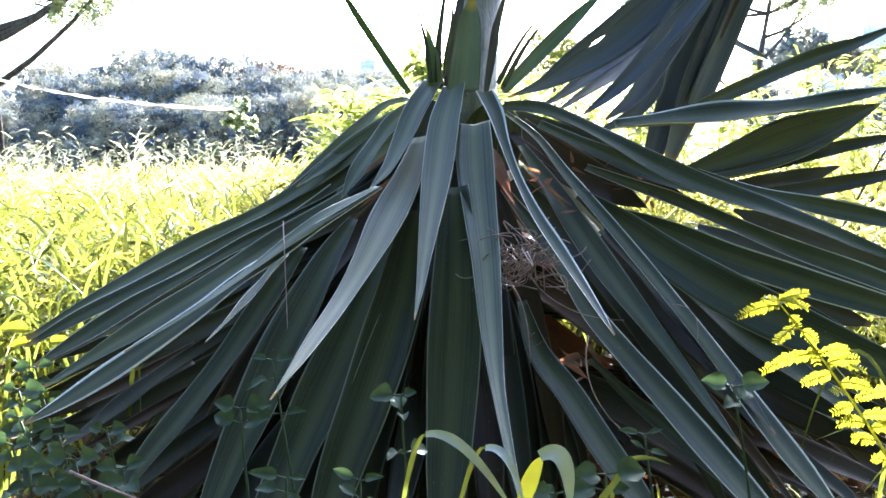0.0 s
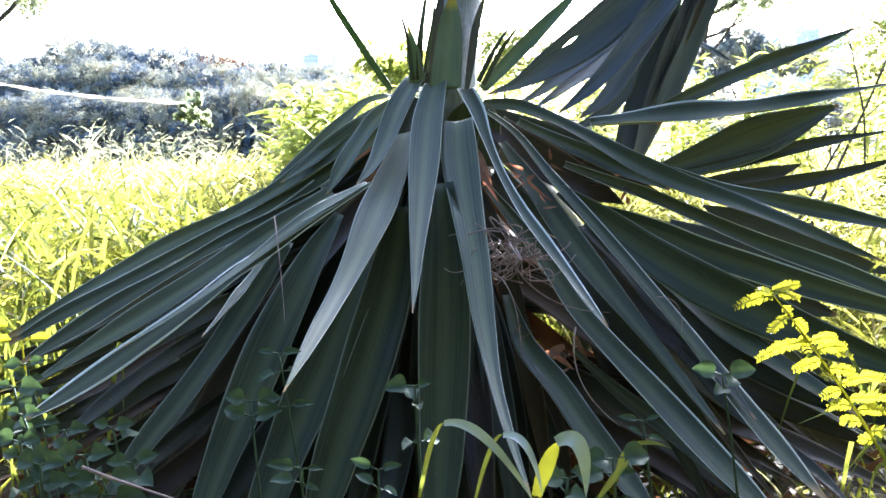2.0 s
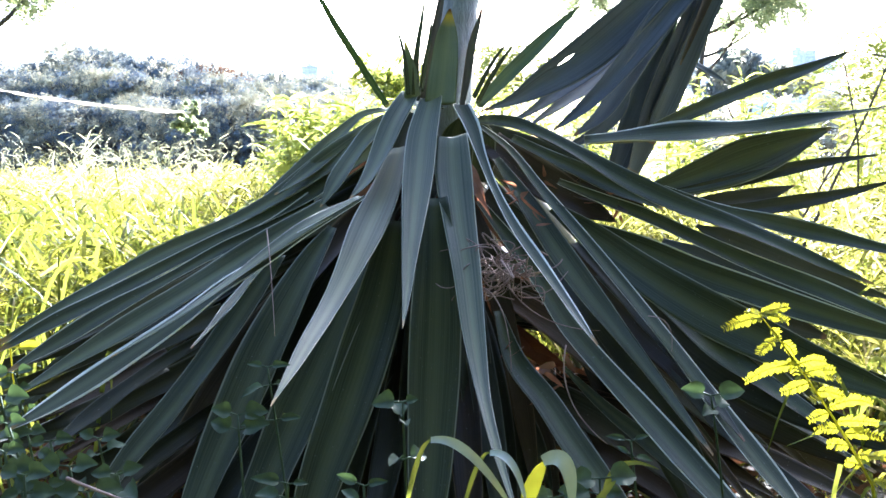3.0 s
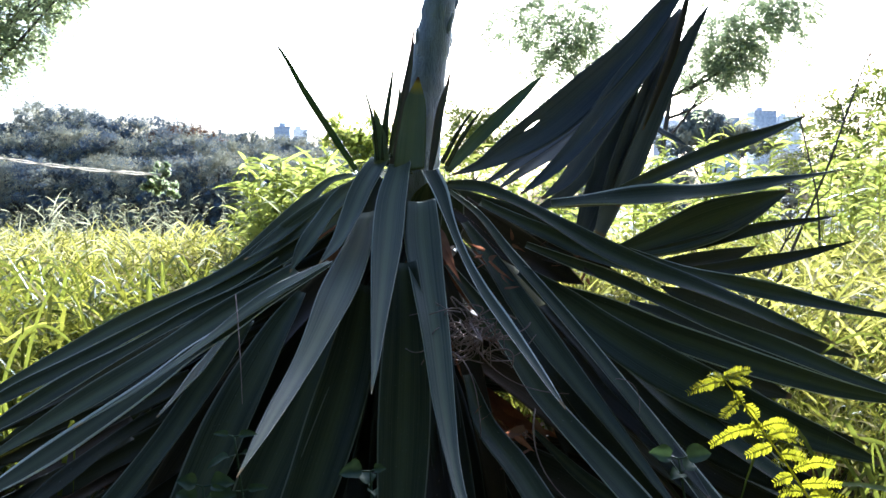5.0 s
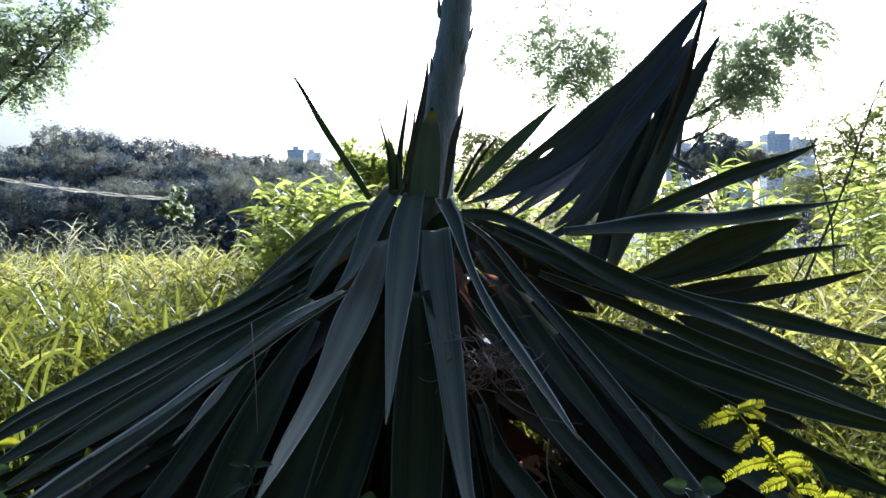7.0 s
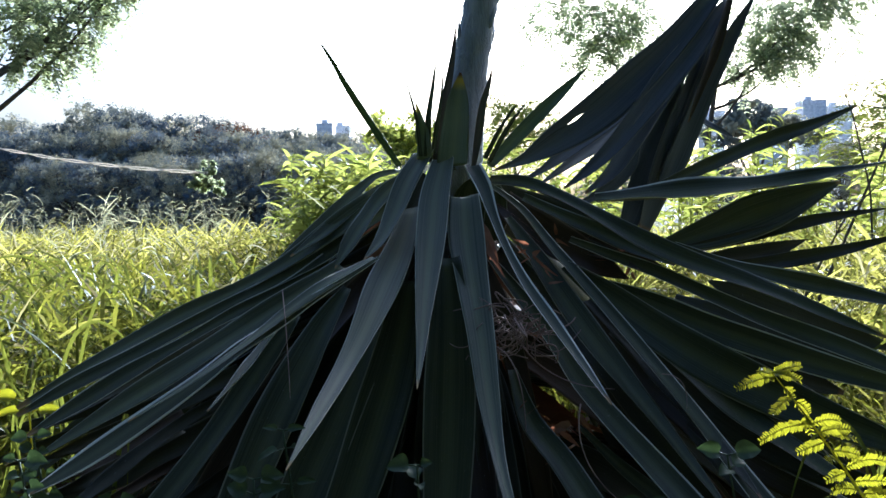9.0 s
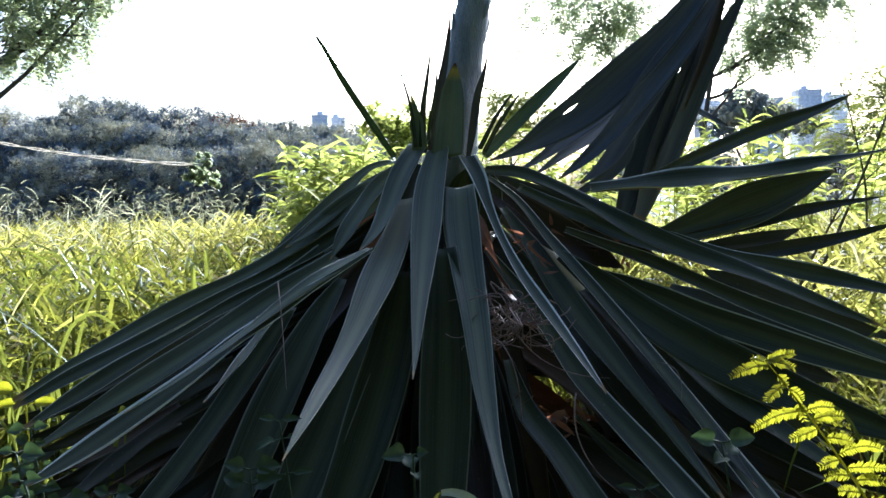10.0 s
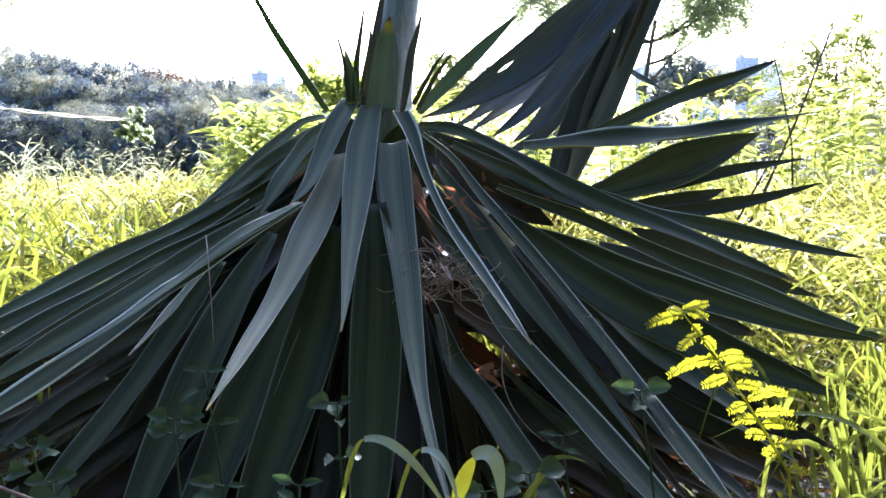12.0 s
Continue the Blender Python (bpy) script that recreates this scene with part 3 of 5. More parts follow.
# ---- the drooping rosette plant ----
HUB = (-0.04, 2.05, 0.0)
plant = thing("rosette_plant", HUB, "large rosette plant with drooping grey-green sword leaves and a flower stalk", "plant")
leaf_rng = np.random.default_rng(5)


def blade_part(pts, widths, roll, curl, mat, cup, neck, face, tears, label, name):
    """Links one thick sword leaf along pts: channelled, wavy at the margin, with a width at every point.
    face: how far it is turned up to the sky; tears: long slits worn through the blade."""
    cols = 8
    n = len(pts)
    tang = np.gradient(pts, axis=0)
    tang /= np.linalg.norm(tang, axis=1)[:, None]
    run = np.concatenate([[0], np.cumsum(np.linalg.norm(np.diff(pts, axis=0), axis=1))])
    run /= run[-1]
    wave, wob, ph = leaf_rng.uniform(0.002, 0.006), leaf_rng.uniform(4, 8), leaf_rng.uniform(0, 6)
    top, low, uvs = [], [], []
    for p, t, s, w in zip(pts, tang, run, widths):
        o = p - np.array([HUB[0], HUB[1], p[2]])
        o = o / max(np.linalg.norm(o), 0.05)
        h = 0.55 * o + np.array([0, -0.8, 0.4 + face])
        h -= t * (h @ t)
        h /= np.linalg.norm(h)
        side = np.cross(h, t)
        a = roll + curl * s
        nrm = h * math.cos(a) + side * math.sin(a)
        side = np.cross(nrm, t)
        w = max(w, 0.0012)
        thick = 0.0022 + 0.006 * (1 - s) * min(1, w / 0.05)
        for j in range(cols + 1):
            u = j / cols * 2 - 1
            dip = cup * (min(1.0, 0.15 + s / 0.2) if neck else 1.0) * w * (0.5 * u * u + 0.5 * abs(u) - 0.4) + (wave * math.sin(s * wob * 2 + ph) * u ** 3) * min(1, w / 0.05)
            q = p + side * (u * w / 2 * (1 - 0.06 * u * u)) + nrm * dip
            top.append(tuple(q))
            low.append(tuple(q - nrm * thick * (1 - 0.8 * abs(u) ** 3)))
            uvs.append((j / cols, s))
    c1 = cols + 1
    faces = []
    gone = set()
    for _ in range(tears):
        i0, j0, long = leaf_rng.integers(6, n - 10), leaf_rng.integers(2, cols - 2), leaf_rng.integers(2, 5)
        gone |= {(i0 + k, j0) for k in range(long)}
        for rows_ in (top, low):
            for k in range(long + 1):
                at = (i0 + k) * (cols + 1) + j0
                one, two = np.array(rows_[at]), np.array(rows_[at + 1])
                pull = 0.5 if k in (0, long) else 0.2
                rows_[at], rows_[at + 1] = tuple(one + (two - one) * pull), tuple(two + (one - two) * pull)
    off = n * c1
    for i in range(n - 1):
        for j in range(cols):
            if (i, j) in gone:
                continue
            a, b, c, d = i * c1 + j, i * c1 + j + 1, (i + 1) * c1 + j + 1, (i + 1) * c1 + j
            faces.append((a, b, c, d))
            faces.append((off + d, off + c, off + b, off + a))
        for j in (0, cols):
            a, d = i * c1 + j, (i + 1) * c1 + j
            faces.append((a, d, off + d, off + a) if j == 0 else (d, a, off + a, off + d))
    faces.append(tuple(range(cols, -1, -1)) + tuple(off + j for j in range(c1)))
    return part(name, mesh_from("leaf", top + low, faces, mat or SWORD, uvs + uvs), plant, label)


# thin lines of daylight that pass between the old leaves
CHINKS = [((0.129, 1.500, 0.488), (0.267, 3.000, 0.144)), ((0.150, 1.500, 0.467), (0.309, 3.000, 0.101)), ((0.113, 1.500, 0.450), (0.234, 3.000, 0.067)), ((0.125, 1.500, 0.430), (0.260, 3.000, 0.028)), ((0.142, 1.500, 0.411), (0.294, 3.000, -0.011)), ((0.170, 1.500, 0.443), (0.350, 3.000, 0.054)), ((0.621, 1.644, 0.288), (1.065, 3.193, 0.972)), ((0.650, 1.624, 0.284), (1.094, 3.173, 0.967)), ((0.674, 1.594, 0.263), (1.118, 3.143, 0.947)), ((0.649, 1.584, 0.249), (1.093, 3.133, 0.933))]


def blocks_chink(pts, w):
    """Whether a leaf of these widths along pts would close one of the chinks."""
    for a, b in np.array(CHINKS):
        d = (b - a) / np.linalg.norm(b - a)
        off = pts - a
        off = off - np.outer(off @ d, d)
        if np.any(np.linalg.norm(off, axis=1) < w * 0.5 + 0.004):
            return True
    return False


def leaf(base, mid, tip, width, twist=0.0, mat=None, cup=0.22, label="", name="leaf"):
    """A sword leaf on a plain arc from base through mid to tip, widest at a third and drawn out to a point."""
    pts = bezier(base, mid, tip, 22)
    s = np.linspace(0, 1, 23)
    k = np.minimum(s / 0.35, 1)
    w = width * (0.72 + 0.28 * k * k * (3 - 2 * k)) * np.where(s > 0.55, 1 - ((s - 0.55) / 0.45) ** 2, 1)
    if blocks_chink(pts, w):
        return None
    return blade_part(pts, w, radians(twist + leaf_rng.normal(0, 9)), radians(leaf_rng.normal(0, 8)), mat, cup, False, 0.0, 0, label, name)


def sword(ctrl, mat=None, cup=0.2, face=0.0, neck=False, tears=0, label="", name="leaf"):
    """A sword leaf that bends freely: a smooth curve through a few places, each with the blade's width there.
    neck: it comes out of the heart and folds over at its base in a tight bend."""
    c = np.array(ctrl, dtype=float)
    knots = np.concatenate([[0], np.cumsum(np.linalg.norm(np.diff(c[:, :3], axis=0), axis=1))])
    slope = np.gradient(c, knots, axis=0)
    fine = np.linspace(0, knots[-1], 34)
    i = np.clip(np.searchsorted(knots, fine, "right") - 1, 0, len(c) - 2)
    h = (knots[i + 1] - knots[i])[:, None]
    u = ((fine - knots[i]) / h[:, 0])[:, None]
    line = (2 * u ** 3 - 3 * u ** 2 + 1) * c[i] + (u ** 3 - 2 * u ** 2 + u) * h * slope[i] + (3 * u ** 2 - 2 * u ** 3) * c[i + 1] + (u ** 3 - u ** 2) * h * slope[i + 1]
    pts, w = line[:, :3], line[:, 3]
    if neck:
        back = np.array([(HUB[0] - pts[0, 0]) * 0.25, 0.085, -0.030])
        pts = np.concatenate([[pts[0] + back * k + np.array([0, 0, z]) for k, z in ((1, 0), (0.66, 0.010), (0.33, 0.013), (0.1, 0.007))], pts])
        w = np.concatenate([[w[0]] * 4, w])
    return blade_part(pts, w, radians(leaf_rng.normal(0, 4)), radians(leaf_rng.normal(0, 4)), mat, cup, neck, face, tears, label, name)


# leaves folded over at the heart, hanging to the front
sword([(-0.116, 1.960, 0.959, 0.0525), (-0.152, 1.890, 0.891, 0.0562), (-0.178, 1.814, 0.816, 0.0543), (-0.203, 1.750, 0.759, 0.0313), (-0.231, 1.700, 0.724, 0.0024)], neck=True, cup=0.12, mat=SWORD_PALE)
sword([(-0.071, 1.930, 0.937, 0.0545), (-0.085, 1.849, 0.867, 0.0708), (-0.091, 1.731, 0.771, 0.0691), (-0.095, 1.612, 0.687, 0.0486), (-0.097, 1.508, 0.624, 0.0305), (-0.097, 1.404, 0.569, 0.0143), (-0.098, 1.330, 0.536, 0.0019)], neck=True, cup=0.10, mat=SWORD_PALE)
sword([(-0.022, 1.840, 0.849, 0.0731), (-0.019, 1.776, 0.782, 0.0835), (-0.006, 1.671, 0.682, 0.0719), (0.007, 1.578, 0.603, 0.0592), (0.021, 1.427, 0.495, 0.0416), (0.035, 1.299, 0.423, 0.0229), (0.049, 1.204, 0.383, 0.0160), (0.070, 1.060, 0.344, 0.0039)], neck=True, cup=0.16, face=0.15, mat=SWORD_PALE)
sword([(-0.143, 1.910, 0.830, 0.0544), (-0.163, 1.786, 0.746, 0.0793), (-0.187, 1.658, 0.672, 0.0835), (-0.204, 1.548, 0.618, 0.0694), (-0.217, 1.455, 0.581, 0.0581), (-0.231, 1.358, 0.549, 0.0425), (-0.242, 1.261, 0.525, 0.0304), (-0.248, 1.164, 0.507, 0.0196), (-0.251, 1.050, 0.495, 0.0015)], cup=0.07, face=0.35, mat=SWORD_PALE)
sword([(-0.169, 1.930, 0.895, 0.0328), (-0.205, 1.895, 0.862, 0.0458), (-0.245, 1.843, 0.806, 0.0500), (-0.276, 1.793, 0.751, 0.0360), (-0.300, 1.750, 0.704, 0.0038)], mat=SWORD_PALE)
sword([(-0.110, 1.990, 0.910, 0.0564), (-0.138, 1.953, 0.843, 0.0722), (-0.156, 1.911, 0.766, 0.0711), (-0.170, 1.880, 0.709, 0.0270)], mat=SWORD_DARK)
# the creased leaf over the left flank: its upper half, and its lower half with a sunlit ridge painted pale
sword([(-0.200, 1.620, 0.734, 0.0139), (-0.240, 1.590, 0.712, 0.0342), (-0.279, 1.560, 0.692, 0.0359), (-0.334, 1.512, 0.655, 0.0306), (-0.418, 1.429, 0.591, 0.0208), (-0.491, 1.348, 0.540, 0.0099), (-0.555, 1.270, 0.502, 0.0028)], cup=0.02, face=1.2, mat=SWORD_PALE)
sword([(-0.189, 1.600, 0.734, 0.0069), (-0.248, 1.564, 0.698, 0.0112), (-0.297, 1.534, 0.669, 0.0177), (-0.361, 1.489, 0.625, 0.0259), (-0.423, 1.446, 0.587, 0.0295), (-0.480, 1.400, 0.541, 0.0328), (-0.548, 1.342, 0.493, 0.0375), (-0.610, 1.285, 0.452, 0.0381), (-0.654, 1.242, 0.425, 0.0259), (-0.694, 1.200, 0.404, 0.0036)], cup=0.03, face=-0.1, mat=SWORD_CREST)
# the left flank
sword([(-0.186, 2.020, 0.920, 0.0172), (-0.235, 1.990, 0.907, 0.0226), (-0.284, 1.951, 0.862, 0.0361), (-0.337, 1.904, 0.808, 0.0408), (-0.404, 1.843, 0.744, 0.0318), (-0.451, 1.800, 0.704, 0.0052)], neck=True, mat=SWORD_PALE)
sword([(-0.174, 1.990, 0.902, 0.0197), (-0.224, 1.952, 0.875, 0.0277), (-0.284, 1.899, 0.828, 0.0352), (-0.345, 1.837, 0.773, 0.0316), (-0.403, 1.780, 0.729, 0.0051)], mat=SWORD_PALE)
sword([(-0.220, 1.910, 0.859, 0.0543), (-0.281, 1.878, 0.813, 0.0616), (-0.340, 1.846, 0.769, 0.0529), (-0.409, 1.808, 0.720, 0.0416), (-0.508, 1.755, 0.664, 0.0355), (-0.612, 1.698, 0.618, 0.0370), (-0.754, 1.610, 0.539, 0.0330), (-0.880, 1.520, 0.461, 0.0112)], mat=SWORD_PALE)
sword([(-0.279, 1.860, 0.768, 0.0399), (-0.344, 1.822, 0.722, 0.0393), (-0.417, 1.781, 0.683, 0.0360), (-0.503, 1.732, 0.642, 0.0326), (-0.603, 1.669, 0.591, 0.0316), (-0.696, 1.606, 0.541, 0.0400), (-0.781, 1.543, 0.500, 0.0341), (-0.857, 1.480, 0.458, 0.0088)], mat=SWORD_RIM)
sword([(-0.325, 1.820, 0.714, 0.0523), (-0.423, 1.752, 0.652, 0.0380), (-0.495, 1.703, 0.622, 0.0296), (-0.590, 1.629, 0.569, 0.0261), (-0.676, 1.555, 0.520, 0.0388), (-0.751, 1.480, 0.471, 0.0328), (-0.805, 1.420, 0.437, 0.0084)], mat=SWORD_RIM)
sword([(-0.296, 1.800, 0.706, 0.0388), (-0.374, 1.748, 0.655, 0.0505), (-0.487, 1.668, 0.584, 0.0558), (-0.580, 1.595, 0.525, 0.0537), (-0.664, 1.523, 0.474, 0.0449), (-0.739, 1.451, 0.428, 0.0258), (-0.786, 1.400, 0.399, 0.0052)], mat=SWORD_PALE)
sword([(-0.432, 1.840, 0.630, 0.0266), (-0.539, 1.763, 0.575, 0.0282), (-0.654, 1.669, 0.511, 0.0269), (-0.755, 1.577, 0.459, 0.0233), (-0.828, 1.500, 0.423, 0.0089)], mat=SWORD_DARK)
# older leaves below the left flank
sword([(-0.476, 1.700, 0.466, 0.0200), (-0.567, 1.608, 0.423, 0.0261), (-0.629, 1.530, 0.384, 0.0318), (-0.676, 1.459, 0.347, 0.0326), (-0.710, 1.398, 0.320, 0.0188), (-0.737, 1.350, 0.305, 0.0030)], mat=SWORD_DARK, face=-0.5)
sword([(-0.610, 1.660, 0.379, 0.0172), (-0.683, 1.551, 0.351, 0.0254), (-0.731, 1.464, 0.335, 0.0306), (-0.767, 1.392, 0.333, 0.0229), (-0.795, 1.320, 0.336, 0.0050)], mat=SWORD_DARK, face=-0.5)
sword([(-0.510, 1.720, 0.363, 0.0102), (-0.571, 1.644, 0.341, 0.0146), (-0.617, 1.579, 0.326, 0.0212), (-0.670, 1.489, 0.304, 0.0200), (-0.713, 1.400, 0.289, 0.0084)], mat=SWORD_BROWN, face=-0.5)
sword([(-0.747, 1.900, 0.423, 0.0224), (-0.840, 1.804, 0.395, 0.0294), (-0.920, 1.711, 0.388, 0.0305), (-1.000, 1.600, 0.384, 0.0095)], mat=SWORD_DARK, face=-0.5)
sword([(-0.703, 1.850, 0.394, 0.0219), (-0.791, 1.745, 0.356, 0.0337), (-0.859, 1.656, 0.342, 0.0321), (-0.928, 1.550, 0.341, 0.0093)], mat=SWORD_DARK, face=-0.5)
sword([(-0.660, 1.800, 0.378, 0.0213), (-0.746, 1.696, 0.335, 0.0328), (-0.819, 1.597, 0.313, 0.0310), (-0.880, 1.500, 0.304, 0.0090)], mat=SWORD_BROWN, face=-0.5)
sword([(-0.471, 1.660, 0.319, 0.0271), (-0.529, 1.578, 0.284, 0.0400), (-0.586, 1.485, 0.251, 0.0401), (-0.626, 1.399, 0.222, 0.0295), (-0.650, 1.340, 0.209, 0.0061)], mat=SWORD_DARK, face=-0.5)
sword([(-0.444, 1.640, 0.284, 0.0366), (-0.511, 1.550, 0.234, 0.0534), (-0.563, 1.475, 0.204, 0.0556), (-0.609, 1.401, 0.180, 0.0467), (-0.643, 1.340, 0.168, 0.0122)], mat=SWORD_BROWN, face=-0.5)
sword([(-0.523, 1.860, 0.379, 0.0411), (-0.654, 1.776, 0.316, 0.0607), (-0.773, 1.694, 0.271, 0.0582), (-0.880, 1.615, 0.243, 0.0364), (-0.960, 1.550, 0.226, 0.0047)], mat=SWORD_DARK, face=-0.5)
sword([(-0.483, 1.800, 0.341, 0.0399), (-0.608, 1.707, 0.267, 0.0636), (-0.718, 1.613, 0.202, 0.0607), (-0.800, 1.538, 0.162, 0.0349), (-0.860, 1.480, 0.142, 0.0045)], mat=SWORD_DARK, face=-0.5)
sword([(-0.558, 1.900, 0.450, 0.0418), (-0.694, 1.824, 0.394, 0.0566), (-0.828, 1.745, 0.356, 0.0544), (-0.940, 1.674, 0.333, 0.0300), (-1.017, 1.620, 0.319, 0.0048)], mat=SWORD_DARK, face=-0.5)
# the front, hanging steeply
sword([(-0.057, 1.700, 0.726, 0.0608), (-0.052, 1.642, 0.617, 0.0853), (-0.052, 1.572, 0.494, 0.1054), (-0.054, 1.520, 0.407, 0.1049), (-0.057, 1.462, 0.318, 0.0931), (-0.061, 1.398, 0.227, 0.0753), (-0.066, 1.340, 0.151, 0.0404)])
sword([(-0.136, 1.720, 0.678, 0.0618), (-0.163, 1.637, 0.526, 0.1000), (-0.192, 1.575, 0.426, 0.1111), (-0.222, 1.514, 0.332, 0.1032), (-0.250, 1.458, 0.254, 0.0893), (-0.270, 1.409, 0.189, 0.0721), (-0.286, 1.360, 0.129, 0.0371)])
sword([(-0.196, 1.720, 0.631, 0.0571), (-0.241, 1.640, 0.502, 0.0982), (-0.281, 1.573, 0.404, 0.1066), (-0.313, 1.518, 0.331, 0.1014), (-0.341, 1.464, 0.262, 0.0941), (-0.367, 1.403, 0.191, 0.0782), (-0.386, 1.350, 0.134, 0.0451)])
sword([(-0.273, 1.740, 0.662, 0.0201), (-0.312, 1.696, 0.598, 0.0615), (-0.353, 1.639, 0.514, 0.0957), (-0.392, 1.575, 0.426, 0.1020), (-0.423, 1.512, 0.343, 0.0921), (-0.451, 1.450, 0.267, 0.0803), (-0.472, 1.388, 0.198, 0.0650), (-0.488, 1.340, 0.148, 0.0366)])
sword([(-0.381, 1.720, 0.607, 0.0299), (-0.445, 1.639, 0.503, 0.0552), (-0.497, 1.567, 0.416, 0.0624), (-0.550, 1.492, 0.339, 0.0577), (-0.597, 1.422, 0.278, 0.0448), (-0.632, 1.355, 0.222, 0.0266), (-0.651, 1.320, 0.198, 0.0050)])
sword([(-0.403, 1.660, 0.598, 0.0241), (-0.431, 1.525, 0.542, 0.0245), (-0.448, 1.425, 0.510, 0.0146), (-0.457, 1.360, 0.495, 0.0020)], mat=SWORD_RIM)
sword([(-0.167, 1.840, 0.488, 0.0671), (-0.139, 1.720, 0.364, 0.0709), (-0.139, 1.621, 0.273, 0.0722), (-0.152, 1.520, 0.196, 0.0615), (-0.161, 1.420, 0.131, 0.0322)], mat=SWORD_DARK)
sword([(0.012, 1.840, 0.488, 0.0535), (0.018, 1.720, 0.364, 0.0581), (0.018, 1.600, 0.257, 0.0546), (0.014, 1.460, 0.156, 0.0329)], mat=SWORD_DARK)
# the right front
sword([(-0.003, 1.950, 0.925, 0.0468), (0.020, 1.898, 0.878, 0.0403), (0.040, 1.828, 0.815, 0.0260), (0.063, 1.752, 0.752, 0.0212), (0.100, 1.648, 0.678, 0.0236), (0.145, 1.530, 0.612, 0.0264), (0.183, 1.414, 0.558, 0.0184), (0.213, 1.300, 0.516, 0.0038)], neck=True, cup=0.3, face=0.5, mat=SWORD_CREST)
sword([(0.037, 1.860, 0.710, 0.0160), (0.101, 1.787, 0.630, 0.0309), (0.160, 1.712, 0.553, 0.0371), (0.206, 1.639, 0.479, 0.0453), (0.263, 1.559, 0.415, 0.0478), (0.322, 1.471, 0.356, 0.0497), (0.384, 1.359, 0.294, 0.0482), (0.431, 1.254, 0.250, 0.0373), (0.457, 1.180, 0.228, 0.0141)], mat=SWORD_RIM)
sword([(0.078, 1.920, 0.803, 0.0218), (0.132, 1.852, 0.723, 0.0476), (0.187, 1.773, 0.634, 0.0560), (0.243, 1.691, 0.551, 0.0562), (0.298, 1.606, 0.477, 0.0490), (0.347, 1.523, 0.413, 0.0378), (0.392, 1.431, 0.351, 0.0210), (0.422, 1.360, 0.311, 0.0030)])
sword([(0.044, 1.970, 0.877, 0.0140), (0.104, 1.922, 0.829, 0.0245), (0.175, 1.843, 0.736, 0.0316), (0.261, 1.742, 0.630, 0.0300), (0.337, 1.640, 0.531, 0.0355), (0.402, 1.535, 0.442, 0.0424), (0.461, 1.412, 0.352, 0.0435), (0.502, 1.307, 0.293, 0.0367), (0.531, 1.220, 0.258, 0.0091)], mat=SWORD_RIM)
sword([(0.245, 1.800, 0.621, 0.0233), (0.324, 1.689, 0.534, 0.0415), (0.389, 1.570, 0.450, 0.0388), (0.442, 1.452, 0.381, 0.0276), (0.473, 1.360, 0.336, 0.0040)], mat=SWORD_DARK)
sword([(0.072, 1.660, 0.498, 0.0193), (0.103, 1.584, 0.412, 0.0464), (0.155, 1.514, 0.355, 0.0557), (0.198, 1.442, 0.299, 0.0554), (0.238, 1.373, 0.254, 0.0490), (0.271, 1.309, 0.219, 0.0352), (0.293, 1.260, 0.195, 0.0075)])
sword([(0.207, 1.660, 0.380, 0.0097), (0.280, 1.580, 0.320, 0.0256), (0.347, 1.506, 0.279, 0.0356), (0.410, 1.428, 0.241, 0.0360), (0.465, 1.349, 0.210, 0.0221), (0.495, 1.300, 0.195, 0.0039)])
sword([(0.328, 1.780, 0.598, 0.0230), (0.396, 1.701, 0.526, 0.0418), (0.466, 1.613, 0.457, 0.0492), (0.537, 1.524, 0.407, 0.0488), (0.597, 1.437, 0.368, 0.0357), (0.642, 1.360, 0.341, 0.0050)])
sword([(0.452, 1.720, 0.401, 0.0125), (0.526, 1.612, 0.354, 0.0259), (0.582, 1.522, 0.329, 0.0290), (0.628, 1.433, 0.314, 0.0252), (0.672, 1.320, 0.298, 0.0078)])
sword([(0.429, 1.720, 0.364, 0.0176), (0.497, 1.585, 0.293, 0.0396), (0.547, 1.475, 0.256, 0.0392), (0.585, 1.368, 0.233, 0.0284), (0.603, 1.280, 0.215, 0.0048)], mat=SWORD_DARK)
# the right flank
sword([(0.040, 1.950, 0.891, 0.0224), (0.117, 1.932, 0.884, 0.0390), (0.195, 1.912, 0.852, 0.0442), (0.284, 1.886, 0.802, 0.0493), (0.371, 1.861, 0.750, 0.0543), (0.476, 1.832, 0.700, 0.0537), (0.590, 1.800, 0.657, 0.0557), (0.683, 1.773, 0.617, 0.0499), (0.775, 1.745, 0.575, 0.0286), (0.858, 1.720, 0.541, 0.0026)])
sword([(0.466, 1.930, 0.733, 0.0141), (0.582, 1.908, 0.689, 0.0281), (0.710, 1.885, 0.653, 0.0445), (0.823, 1.864, 0.627, 0.0442), (0.934, 1.843, 0.601, 0.0302), (1.056, 1.820, 0.581, 0.0027)], mat=SWORD_RIM)
sword([(0.222, 1.920, 0.749, 0.0168), (0.324, 1.886, 0.708, 0.0276), (0.410, 1.856, 0.675, 0.0354), (0.477, 1.832, 0.644, 0.0378), (0.611, 1.782, 0.582, 0.0475), (0.756, 1.726, 0.526, 0.0464), (0.882, 1.675, 0.474, 0.0327), (1.011, 1.620, 0.432, 0.0098)], mat=SWORD_RIM)
sword([(0.241, 1.860, 0.661, 0.0218), (0.328, 1.831, 0.634, 0.0403), (0.400, 1.805, 0.605, 0.0559), (0.494, 1.770, 0.565, 0.0603), (0.596, 1.732, 0.530, 0.0619), (0.705, 1.690, 0.495, 0.0556), (0.830, 1.641, 0.462, 0.0370), (0.975, 1.580, 0.440, 0.0048)], mat=SWORD_RIM, face=-0.4)
